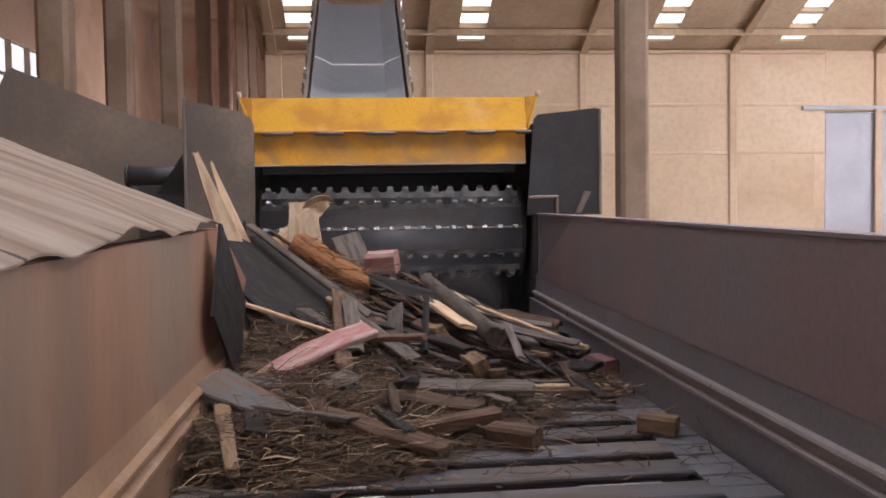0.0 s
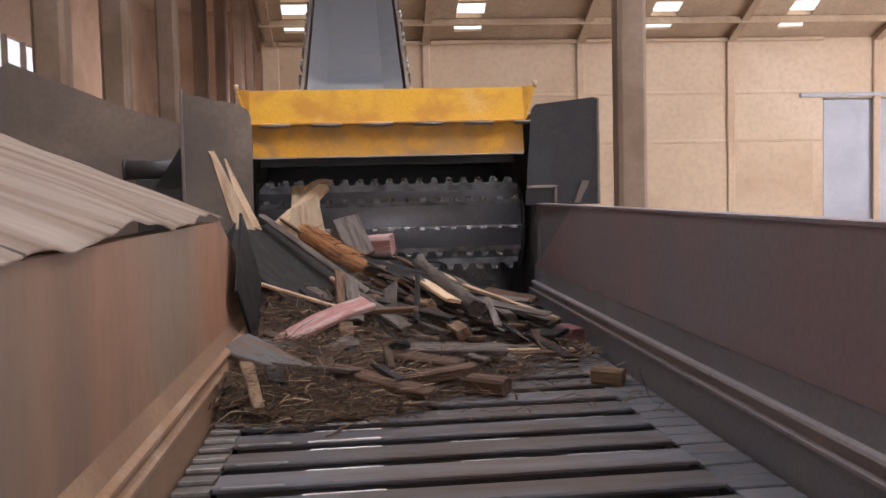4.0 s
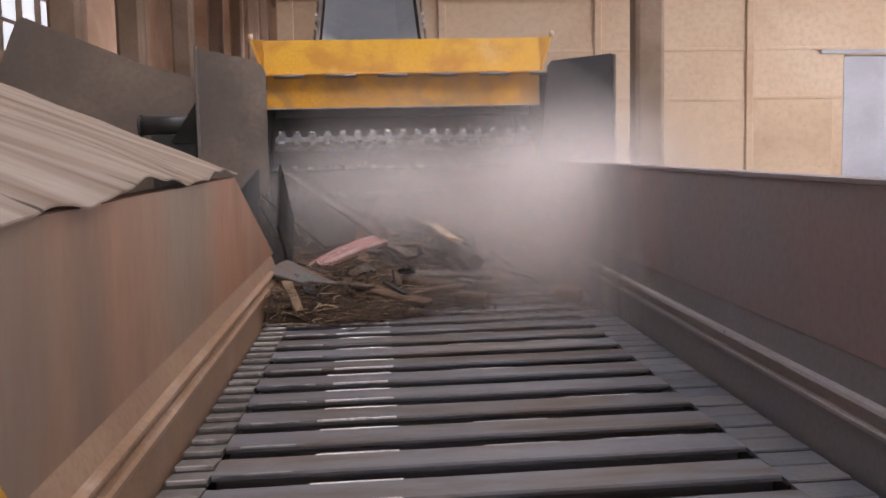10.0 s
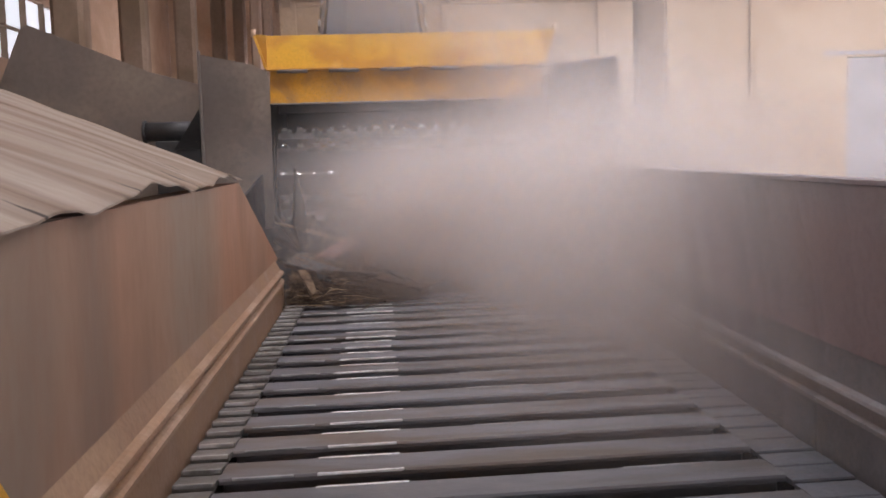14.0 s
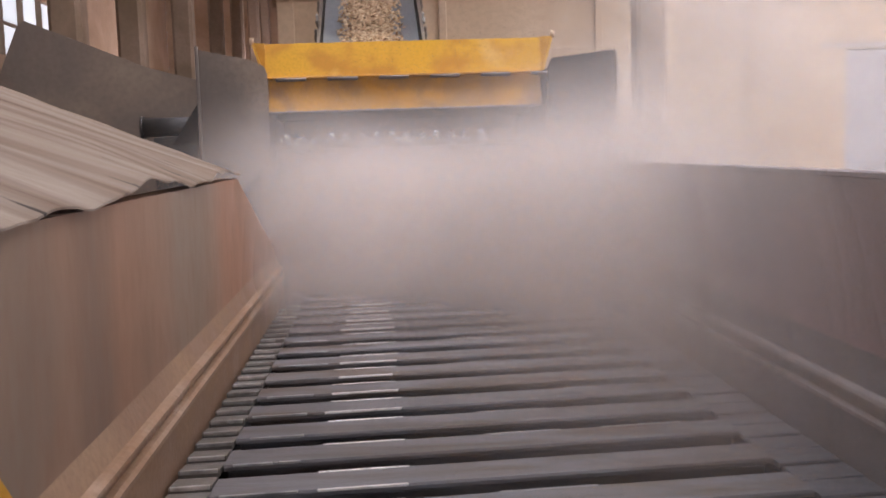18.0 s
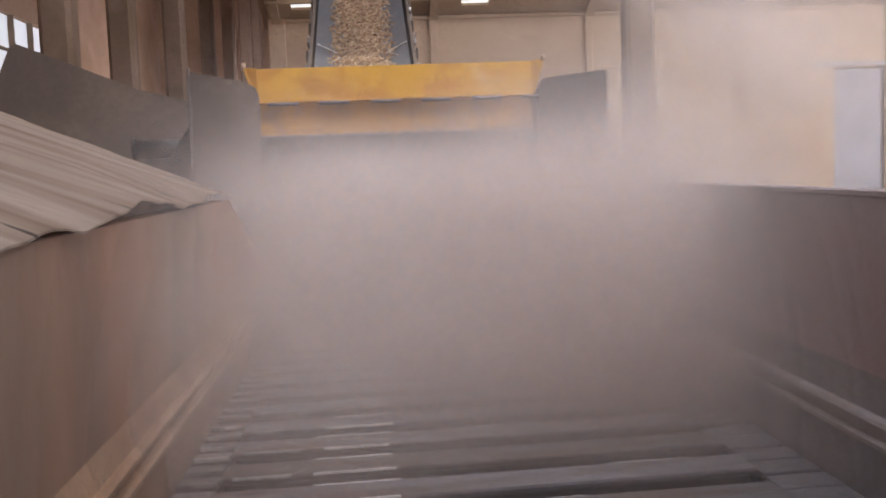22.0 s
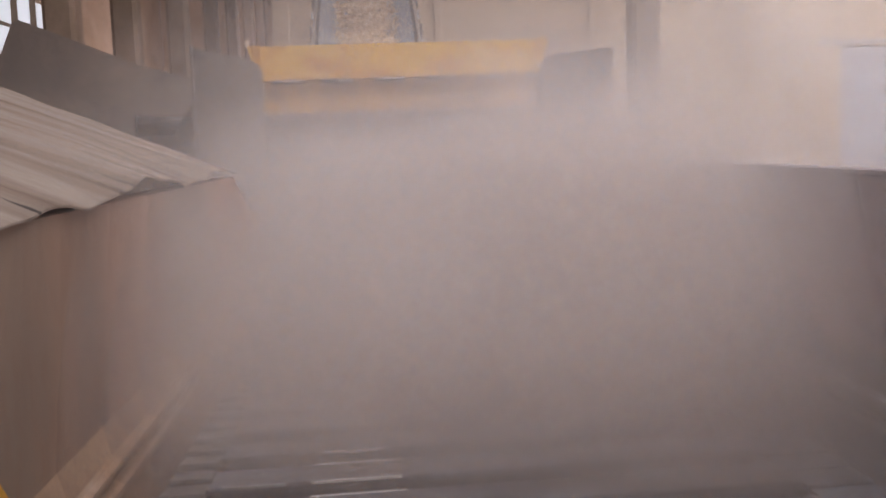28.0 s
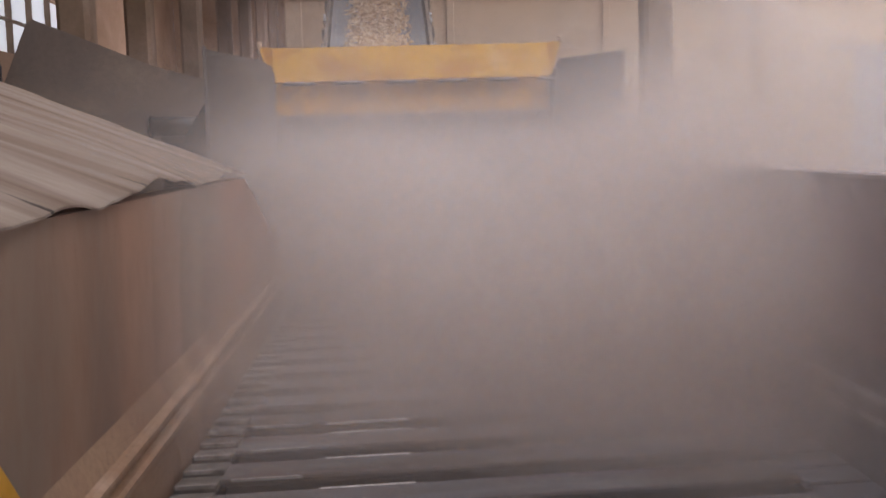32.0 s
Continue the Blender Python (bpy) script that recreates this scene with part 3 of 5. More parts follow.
for k in range(COUNT):
    s = new("slat", slat_meshes[(k * 5) % 6])
    s.parent = belt
    for me in (end_left, end_right):
        e = new("end_plate", me)
        e.parent = s
    slats.append(s)


def loop_pose(s):
    """The pose of a slat at the length s along the loop: top run, head turn, return run, tail turn."""
    s = s % LOOP
    arc = math.pi * TURN_R
    if s < RUN:
        return pose(0, TAIL + s, 0)
    if s < RUN + arc:
        a = (s - RUN) / TURN_R
        return pose(0, HEAD + TURN_R * math.sin(a), -TURN_R + TURN_R * math.cos(a), -math.degrees(a))
    if s < 2 * RUN + arc:
        return pose(0, HEAD - (s - RUN - arc), -2 * TURN_R, -180)
    a = (s - 2 * RUN - arc) / TURN_R
    return pose(0, TAIL - TURN_R * math.sin(a), -TURN_R - TURN_R * math.cos(a), -180 - math.degrees(a))


TIMES = [0, 0.1, 0.3, 1] + [float(t) for t in range(2, 31)] + [31, 31.7, 31.9, 32]


def travel(t):
    """How far the slat belt has moved at t seconds."""
    return float(np.interp(t, (0, 3, 7, 10, 13, 17, 20, 31, 32), (0, 0.42, 1.021, 1.497, 1.934, 2.577, 3.063, 4.81, 4.97)))


# ---- crusher ----
crusher = thing("wood_crusher", "large wood crusher with a yellow hood over a toothed feed roller", "crusher")
MACH = 5.75
for x0, x1, name in ((-0.76, -0.68, "side_plate"), (1.04, 1.12, "side_plate")):
    bm = B()
    prism(bm, [(MACH, GROUND), (8.0, GROUND), (8.0, 1.15), (MACH, 1.15)], x0, x1, "x")
    part(name, bm, M_HOUSING, crusher)
bm = B()
tri_box(bm, -0.68, 1.04, 7.3, 7.4, GROUND, 1.13)
part("back_plate", bm, M_HOUSING, crusher)
bm = B()
tri_box(bm, -0.68, 1.04, 6.5, 7.95, 1.13, 1.17)
part("top_plate", bm, M_HOUSING, crusher)
bm = B()
tri_box(bm, -0.68, 1.04, 5.8, 7.3, GROUND, GROUND + 0.1)
part("base_plate", bm, M_HOUSING, crusher)
for x0, x1 in ((-0.68, -0.645), (0.99, 1.04)):
    bm = B()
    tri_box(bm, x0, x1, 5.5, 6.6, -0.1, 1.1)
    part("cheek", bm, M_HOUSING, crusher)
bm = B()
prism(bm, [(4.15, -0.1), (5.6, -0.1), (5.6, 0.62), (4.6, 0.5), (4.2, 0.1)], -0.66, -0.648, "x")
part("infeed_plate", bm, M_GUARD_R, crusher, "dark infeed side plate")
bm = B()
tri_box(bm, -0.64, -0.5, 4.0, 5.6, -0.12, -0.06)
part("infeed_floor", bm, M_HOUSING, crusher)

hood = part("hood", prism(B(), [(5.60, 1.1), (5.652, 1.29), (6.4, 1.29), (6.4, 1.275), (5.664, 1.275), (5.614, 1.097)], -0.62, 0.955, "x"), M_YELLOW, crusher,
            "worn yellow steel hood")
for side in (-1, 1):
    bm = B()
    x = -0.62 if side < 0 else 0.955
    bm2 = [(x, 5.6, 1.1), (x + side * 0.065, 5.63, 1.3), (x + side * 0.065, 6.3, 1.3), (x, 6.3, 1.1)]
    a = [bm.verts.new(p) for p in bm2]
    b = [bm.verts.new((p[0] + side * 0.012, p[1], p[2])) for p in bm2]
    for i in range(4):
        bm.faces.new((a[i], a[(i + 1) % 4], b[(i + 1) % 4], b[i]))
    bm.faces.new(a), bm.faces.new(b)
    part("end_flange", bm, M_YELLOW, hood)
    bm = B()
    xs = x + side * 0.062
    prism(bm, [(x, 1.1), (xs, 1.295), (x, 1.292)], 5.63, 5.645, "y")
    part("front_gusset", bm, M_YELLOW, hood)
    bm = B()
    tube(bm, (xs + side * 0.01, 5.64, 1.285), (xs + side * 0.01, 5.64, 1.325), 0.014, 10)
    part("lifting_pin", bm, M_INSUL, hood, "pale dusty pin")
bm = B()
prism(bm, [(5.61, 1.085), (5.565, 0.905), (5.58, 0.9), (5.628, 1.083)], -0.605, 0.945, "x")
flap = part("flap", bm, M_YELLOW_LOW, hood, "rust-stained lower flap in yellow darkened for shade")
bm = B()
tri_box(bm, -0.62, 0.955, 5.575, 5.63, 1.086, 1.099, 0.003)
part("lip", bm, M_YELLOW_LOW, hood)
for k in range(6):
    x = -0.56 + k * 0.29
    bm = B()
    tube(bm, (x, 5.575, 1.081), (x + 0.17, 5.575, 1.081), 0.0105, 10)
    part("hinge", bm, M_LEDGE, hood, "greasy hinge tube")
bm = B()
tri_box(bm, -0.6, 0.94, 5.558, 5.59, 0.895, 0.905, 0.002)
part("bottom_strip", bm, M_LEDGE, hood)
# dark backing added under the hood, where the interior lies in shade
bm = B()
tri_box(bm, -0.6, 0.94, 5.95, 5.97, 0.86, 1.27)
part("baffle", bm, M_HOUSING, hood)

ROLL_Y, ROLL_Z, ROLL_R, ROLL_X = 5.95, 0.495, 0.222, 0.172
roller = part("feed_roller", tube(B(), (-0.78, 0, 0), (0.78, 0, 0), ROLL_R, 48), M_DRUM, crusher, "dark steel feed roller")
bm = B()
ROWS = 10
n = 17
for i in range(n):
    x = -0.775 + 1.55 * i / n
    w = 1.55 / n
    # comb: a low web with a raised, polished tooth
    tri_box(bm, x, x + w, -0.006, 0.006, -0.004, 0.032, 0.001)
    prism(bm, [(x + w * 0.16, 0.03), (x + w * 0.28, 0.064), (x + w * 0.6, 0.064), (x + w * 0.72, 0.03)], -0.007, 0.007, "y")
    tri_box(bm, x + w * 0.27, x + w * 0.61, -0.012, 0.009, 0.053, 0.067, 0.002, slot=1)
bmesh.ops.recalc_face_normals(bm, faces=bm.faces)
comb = bpy.data.meshes.new("tooth_bar")
bm.to_mesh(comb)
bm.free()
comb.materials.append(M_TOOTH), comb.materials.append(M_TIP)
for i in range(ROWS):
    ob = new("tooth_bar", comb)
    ob.parent = roller
    ob.matrix_local = pose(0, 0, 0, 360 / ROWS * i) @ Matrix.Translation((0.012 * (i % 2), 0, ROLL_R))
for side in (-1, 1):
    bm = B()
    tube(bm, (side * 0.775, 0, 0), (side * 0.79, 0, 0), ROLL_R + 0.05, 40)
    part("end_disc", bm, M_HOUSING, roller)


def lift(t):
    """How high the hood and roller ride on the wood."""
    return float(np.interp(t, (0, 8, 9, 10, 11.5, 13, 14, 14.5, 17.4, 18, 18.5, 32), (0, 0, 0.012, 0.03, 0.05, 0.045, 0.09, 0.085, 0.08, 0.015, 0, -0.01)))


# guard plates beside the mouth
bm = B()
prism(bm, [(-0.97, 0.3), (-0.6, 0.3), (-0.592, 0.85), (-0.592, 1.12), (-0.61, 1.165), (-0.68, 1.2), (-0.963, 1.262)], 5.44, 5.45, "y")
guard = part("guard_plate", bm, M_GUARD, crusher, "dusty grey guard plate")
bm = B()
tri_box(bm, -0.976, -0.96, 5.425, 5.46, 0.3, 1.28)
part("edge_bar", bm, M_LEDGE, guard)
bm = B()
prism(bm, [(0.925, 0.6), (1.352, 0.6), (1.345, 0.9), (1.338, 1.2), (1.32, 1.203), (0.99, 1.168), (0.968, 1.14)], 5.44, 5.452, "y")
guard = part("guard_plate", bm, M_GUARD_R, crusher, "nearly black guard plate")
bm = B()
tri_box(bm, 1.34, 1.356, 5.43, 5.6, 0.6, 1.2)
part("edge_bar", bm, M_GUARD, guard)
bm = B()
tri_box(bm, 0.93, 1.1, 5.40, 5.44, 0.695, 0.712)
tri_box(bm, 1.085, 1.1, 5.40, 5.44, 0.61, 0.7)
part("bracket", bm, M_GUARD, guard, "small bent bracket")
bm = B()
prism(bm, [(1.2, 0.61), (1.225, 0.61), (1.285, 0.73), (1.25, 0.735)], 5.39, 5.43, "y")
part("bracket", bm, M_GUARD, guard)
for x in (-0.9, 1.2):
    bm = B()
    tri_box(bm, x - 0.04, x + 0.04, 5.46, 5.54, GROUND, 0.7)
    part("guard_post", bm, M_HOUSING, crusher)
panel = thing("hopper_panel", "large dusty grey steel panel beside the crusher", "steel panel")
part("plate", prism(B(), [(-2.35, GROUND), (-0.95, GROUND), (-0.95, 1.1), (-1.06, 1.135), (-1.33, 1.21), (-1.8, 1.408), (-2.0, 1.49), (-2.04, 1.47), (-2.2, 1.1)],
                    5.82, 5.84, "y"), M_PANEL, panel)
for x in (-2.1, -1.55, -1.0):
    part("stiffener", tri_box(B(), x, x + 0.06, 5.84, 5.9, GROUND, 1.0), M_PANEL, panel)
part("foot", tri_box(B(), -2.35, -0.95, 5.78, 5.92, GROUND, GROUND + 0.04), M_PANEL, panel)
bm = B()
prism(bm, [(-2.6, GROUND), (-2.15, GROUND), (-2.08, 1.2), (-2.16, 1.37), (-2.6, 1.5)], 5.5, 5.52, "y")
tagged(part("side_panel", bm, M_GUARD_R), "dark steel panel standing beside the hopper panel", "steel panel")
motor = thing("drive_shaft", "dark greasy drive shaft with a black bracket beside the crusher", "machine part")
part("shaft", tube(B(), (-1.32, 5.66, 0.855), (-0.99, 5.66, 0.855), 0.055, 20), M_HOUSING, motor)
part("flange", tube(B(), (-1.335, 5.66, 0.855), (-1.32, 5.66, 0.855), 0.065, 20), M_HOUSING, motor)
part("bracket", prism(B(), [(-1.13, 0.75), (-0.985, 0.75), (-0.985, 0.97)], 5.47, 5.6, "y"), M_BLACK, motor, "black triangular bracket")
part("stand", tri_box(B(), -1.25, -1.0, 5.55, 5.75, GROUND, 0.8), M_HOUSING, motor)

# ---- corrugated sheet that slopes down to the trough's side ----
bm = B()
NX, NY = 26, 150
grid = []
for layer in (0.0, -0.004):
    rows_ = []
    for j in range(NY + 1):
        v = j / NY
        row = []
        for i in range(NX + 1):
            u = i / NX
            y = -0.6 + v * (4.03 + 0.12 * noise.noise((u * 3, 2.2, 0)) + 0.32 * max(0.0, u - 0.45)) - 0.02 * math.sin(u * 40) * (v > 0.99)
            x = -0.482 - u * 1.75 + 0.02 * noise.noise((y * 2.3, 0.3, 7.0)) * (1 - u)
            z = 0.636 + 0.39 * (-0.5 - x)
            wave = 0.0035 * math.sin(y * 2 * math.pi / 0.29 + 0.9 * noise.noise((y * 0.8, 1.0, 0.0)))
            edge = max(0.0, 1 - u * 7)
            z += wave * (0.6 + 0.6 * edge) + edge * (0.02 * noise.noise((y * 2.1, 5.0, 1.0)) + 0.008 * noise.noise((y * 9.0, 5.0, 1.0)) - 0.004) + 0.02 * noise.noise((x * 1.2, y * 0.9, 3.0))
            row.append(bm.verts.new((x, y, z + layer)))
        rows_.append(row)
    grid.append(rows_)
for rows_ in grid:
    for j in range(NY):
        for i in range(NX):
            f = bm.faces.new((rows_[j][i], rows_[j][i + 1], rows_[j + 1][i + 1], rows_[j + 1][i]))
            f.smooth = True
rim = [(0, i) for i in range(NX + 1)] + [(j, NX) for j in range(1, NY + 1)] + [(NY, i) for i in range(NX - 1, -1, -1)] + [(j, 0) for j in range(NY - 1, 0, -1)]
for (j, i), (q, p) in zip(rim, rim[1:] + rim[:1]):
    bm.faces.new((grid[0][j][i], grid[0][q][p], grid[1][q][p], grid[1][j][i]))
tagged(part("corrugated_sheet", bm, M_SHEET), "dusty bent corrugated metal sheet resting on the trough's rusty side", "metal sheet")
frame_ = thing("sheet_stand", "dark steel stand that carries the corrugated sheet", "stand")
for y in (-0.3, 1.6, 3.0):
    part("post", tri_box(B(), -1.72, -1.64, y, y + 0.08, GROUND, 1.04), M_KICK_R, frame_)
part("beam", tri_box(B(), -1.72, -1.64, -0.5, 3.2, 1.0, 1.055), M_KICK_R, frame_)

# ---- discharge conveyor behind the crusher ----
D0, D1, DX = Vector((0, 6.25, -0.47)), Vector((0, 13.4, 3.37)), -0.03
RISE = math.degrees(math.atan2(D1.z - D0.z, D1.y - D0.y))
DLEN = (D1 - D0).length
out = thing("discharge_conveyor", "inclined belt conveyor with a grey rubber belt rising behind the crusher", "conveyor", at=pose(DX, D0.y, D0.z, RISE))
bm = B()
R2 = 0.14
path = [(0, 0), (DLEN, 0)] + [(DLEN + R2 * math.sin(a), -R2 + R2 * math.cos(a)) for a in np.linspace(0.3, math.pi, 8)] + \
       [(-R2 * math.sin(a), -R2 - R2 * math.cos(a)) for a in np.linspace(0, math.pi - 0.3, 8)]
prof = [(-0.5, 0.1), (-0.3, 0.0), (0.3, 0.0), (0.5, 0.1)]
for k in range(len(prof) - 1):
    (xa, za), (xb, zb) = prof[k], prof[k + 1]
    ring = [[bm.verts.new((x, y, z + (dz if -0.01 < z else 0))) for y, z in path] for x, dz in ((xa, za), (xb, zb))]
    for i in range(len(path)):
        bm.faces.new((ring[0][i], ring[0][(i + 1) % len(path)], ring[1][(i + 1) % len(path)], ring[1][i]))
bmesh.ops.remove_doubles(bm, verts=bm.verts, dist=0.001)
part("belt", bm, M_RUBBER, out, "grey rubber belt")
for side in (-1, 1):
    bm = B()
    tri_box(bm, side * 0.545 - 0.018, side * 0.545 + 0.018, 1.2, DLEN + 0.1, -0.2, 0.14)
    part("side_rail", bm, M_RAIL, out)
    for k in range(16):
        y = 1.5 + k * 0.42
        bm = B()
        tube(bm, (side * 0.565, y, 0.07), (side * 0.6, y, 0.07), 0.026, 10)
        tri_box(bm, side * 0.578 - 0.014, side * 0.578 + 0.014, y - 0.02, y + 0.02, 0.02, 0.16)
        part("idler_end", bm, M_TIP if k % 2 else M_RAIL, out)
bm = B()
tube(bm, (-0.56, DLEN, -R2), (0.56, DLEN, -R2), R2 - 0.01, 20)
part("head_drum", bm, M_HOUSING, out)
bm = B()
tri_box(bm, -0.6, 0.6, DLEN + 0.02, DLEN + 0.06, 0.12, 0.17)
part("top_bar", bm, M_RAIL, out)
for y in (4.2, 7.4):
    for side in (-1, 1):
        top = pose(DX, D0.y, D0.z, RISE) @ Vector((side * 0.545, y, -0.2))
        leg = part("leg", tri_box(B(), -0.04, 0.04, -0.04, 0.04, GROUND - top.z, 0), M_RAIL, out)
        leg.matrix_local = pose(0, 0, 0, -RISE)
        leg.location = (side * 0.545, y, -0.2)
seam = part("belt_seam", tri_box(B(), -0.46, 0.46, -0.012, 0.012, 0.003, 0.009, 0.002), M_WHITE, out, "pale belt splice line")
for side in (-1, 1):
    s2 = part("seam_end", tri_box(B(), -0.1, 0.1, -0.01, 0.01, 0.0, 0.006, 0.002), M_WHITE, seam)
    s2.matrix_local = pose(side * 0.4, 0.0, 0.06, 0, -side * 26.5, 0)

# ---- scrap wood on the slats ----
moving_wood = []  # (object, first pose, how far its front is from the camera, the place where the roller takes it, time it takes)


def board_mesh(name, length, width, thick, material, seed, taper=0.0, bend=0.0, jag=0.03, round_=False, fan=0.0):
    """A broken board: split ends, uneven edges, a slight bend; round_: a pole."""
    rnd = random.Random(seed)
    bm = B()
    n = 7
    if round_:
        section = [(math.cos(a) / 2, math.sin(a) / 2) for a in [2 * math.pi * k / 10 for k in range(10)]]
    else:
        c = min(0.12, 0.2 * thick / width)
        section = [(-0.5, -0.32), (-0.5 + c, -0.5), (-0.17, -0.5), (0.17, -0.5), (0.5 - c, -0.5), (0.5, -0.32),
                   (0.5, 0.32), (0.5 - c, 0.5), (0.17, 0.5), (-0.17, 0.5), (-0.5 + c, 0.5), (-0.5, 0.32)]
    rings = []
    lift_end = [[rnd.uniform(-jag, jag * 0.4) * 0.6 for _ in section] for _ in (0, 1)]
    for i in range(n + 1):
        u = i / n
        w = width * (1 - taper * u + fan * u) * (1 + 0.02 * rnd.uniform(-1, 1))
        t = thick * (1 + 0.04 * rnd.uniform(-1, 1))
        dz = bend * (4 * u * (1 - u) - 0.5) + 0.0012 * rnd.uniform(-1, 1)
        dy = 0.0015 * rnd.uniform(-1, 1)
        ring = []
        for k, (a, b) in enumerate(section):
            x = (u - 0.5) * length
            if i == 0:
                x -= lift_end[0][k]
            if i == n:
                x += lift_end[1][k]
            ring.append(bm.verts.new((x, a * w + dy, b * t + dz)))
        rings.append(ring)
    m = len(section)
    for i in range(n):
        for k in range(m):
            f = bm.faces.new((rings[i][k], rings[i][(k + 1) % m], rings[i + 1][(k + 1) % m], rings[i + 1][k]))
            f.smooth = round_
    for ring in (rings[0], rings[-1]):
        bm.faces.new(ring)
    return part(name, bm, material)


def board(name, label, a, b, width, thick, material, roll=0, face=None, take=5.5, last=7.0, seed=None, **shape):
    """A board from the point a to the point b; roll turns it about its length."""
    a, b = Vector(a), Vector(b)
    along = (b - a).normalized()
    side = Vector(face or (0, 0, 1)).cross(along)
    side = side.normalized() if side.length > 0.01 else Vector((0, 1, 0))
    m = Matrix((along, side, along.cross(side))).transposed().to_4x4()
    m = Matrix.Translation((a + b) / 2) @ m @ pose(0, 0, 0, roll)
    ob = board_mesh(name, (b - a).length, width, thick, material, seed or len(moving_wood) + 11, **shape)
    tagged(ob, label, "wood scrap", "scrap wood on the conveyor")
    ob.matrix_world = m
    moving_wood.append((ob, m, max(a.y, b.y), take, last))
    return ob


def pile_height(x, y):
    """The height of the loose litter over the slats before the belt moves."""
    front = 2.3 + 0.06 * math.sin(x * 9) + (0.0 if x < 0.1 else 0.55 * min(1, (x - 0.1) / 0.45))
    d = y - front
    if d < 0:
        return -0.02
    left = max(0.0, min(1.0, (0.65 - x) / 0.8))
    h = 0.055 * min(1, d / 0.2) * (0.25 + 0.75 * left) + left * (0.1 * min(1, d / 1.2) + 0.3 * max(0, min(1, (y - 3.4) / 1.5)) ** 1.3)
    if x > 0.35:
        h *= max(0.25, 1 - (x - 0.35) * 1.2)
    return h * 0.85 + 0.025 * noise.noise((x * 6, y * 6, 0.5))


board("broken_plank", "short pink-painted plank lying on top of the scrap", (-0.325, 3.14, 0.13), (0.02, 3.49, 0.24), 0.088, 0.028, W_PINK, face=(0.1, -0.5, 1), bend=0.022, jag=0.012)
board("pale_board", "tall freshly split pale board leaning over the rusty side", (-0.53, 4.4, 0.36), (-0.8, 4.76, 0.94), 0.125, 0.016, W_PALE, face=(0.35, -1, 0.25), take=5.5, taper=0.8, jag=0.05)
board("pale_board", "freshly split pale board standing beside another", (-0.5, 4.42, 0.38), (-0.735, 4.84, 0.89), 0.1, 0.014, W_PALE, face=(-0.1, -1, 0.3), take=5.5, taper=0.9, jag=0.03)
board("bent_veneer", "curled pale veneer sheet standing in the scrap", (-0.3, 5.1, 0.36), (-0.33, 5.32, 0.7), 0.2, 0.008, W_PALE, face=(0.1, -1, 0.3), take=5.55, bend=0.02, jag=0.03, taper=0.3)
board("bent_veneer", "curled tip of pale veneer bending over", (-0.32, 5.32, 0.66), (-0.17, 5.3, 0.725), 0.09, 0.007, W_PALE, roll=-30, take=5.55, bend=0.03, jag=0.03, taper=0.4)
board("plywood_sheet", "large black-faced plywood sheet leaning on the rusty side", (-0.62, 4.5, 0.52), (-0.1, 3.88, 0.17), 0.42, 0.018, W_DARK, face=(0.26, -0.45, 0.92), take=5.6, jag=0.01)
board("plywood_sheet", "black-faced broken plywood standing against the rusty side", (-0.62, 4.45, 0.45), (-0.4, 4.0, 0.14), 0.36, 0.02, W_DARK, face=(0.7, -0.75, 0.3), take=5.6, jag=0.03)
board("plywood_sheet", "black-faced plywood sheet pressed against the rusty side", (-0.456, 3.05, 0.49), (-0.44, 3.48, 0.2), 0.34, 0.012, W_DARK, face=(1, -0.06, 0.03), take=5.6, jag=0.02)
board("grey_lath", "thin grey lath along the edge of the black plywood", (-0.53, 4.56, 0.59), (0.02, 3.86, 0.235), 0.035, 0.02, W_GREY, face=(0, -0.6, 1), jag=0.02)
def bark_log(a, b, width):
    """A half log whose bark hangs in torn strips."""
    ob = board("bark_log", "half log with shredded orange bark", a, b, width, width * 0.8, W_ORANGE, roll=20, take=5.6, round_=True)
    rnd = random.Random(3)
    bm = B()
    bm.from_mesh(ob.data)
    bmesh.ops.subdivide_edges(bm, edges=bm.edges[:], cuts=1)
    for v in bm.verts:
        v.co += v.co.normalized() * 0.012 * noise.noise(v.co * 30) + Vector((0, 0, 0.012 * noise.noise(v.co * 14 + Vector((4, 0, 0)))))
    length = (Vector(b) - Vector(a)).length
    for _ in range(130):
        x, t = rnd.uniform(-0.5, 0.4) * length, rnd.uniform(0, 6.3)
        r = width * 0.5
        p = Vector((x, r * math.cos(t), 0.8 * r * math.sin(t)))
        q = p + Vector((rnd.uniform(0.03, 0.13), rnd.uniform(-0.02, 0.02), rnd.uniform(-0.015, 0.03)))
        o = p.copy()
        o.x = 0
        tube(bm, p, q + o * rnd.uniform(0.0, 0.35), rnd.uniform(0.002, 0.005), 4, 0.001)
    bm.to_mesh(ob.data)
    bm.free()


bark_log((-0.33, 4.95, 0.48), (0.04, 4.5, 0.27), 0.14)
board("veneer_strip", "torn strip of pale veneer beside a standing sheet", (-0.47, 5.16, 0.43), (-0.2, 5.34, 0.7), 0.13, 0.007, W_PALE, face=(0.1, -1, 0.3), take=5.55, bend=0.015, jag=0.05, taper=0.5)
board("stick", "dark stick lying against the bark log", (-0.46, 5.0, 0.54), (-0.28, 4.9, 0.42), 0.02, 0.02, W_BROWN, round_=True)
board("grey_board", "short grey board standing on edge", (-0.1, 5.15, 0.52), (0.0, 5.0, 0.3), 0.15, 0.016, W_GREY, face=(0.2, -1, 0.2), take=5.55, jag=0.02)
board("painted_block", "small red-painted wooden block on the pile", (0.02, 5.05, 0.37), (0.17, 5.0, 0.38), 0.1, 0.11, W_PINK, roll=10, take=5.55, jag=0.01)
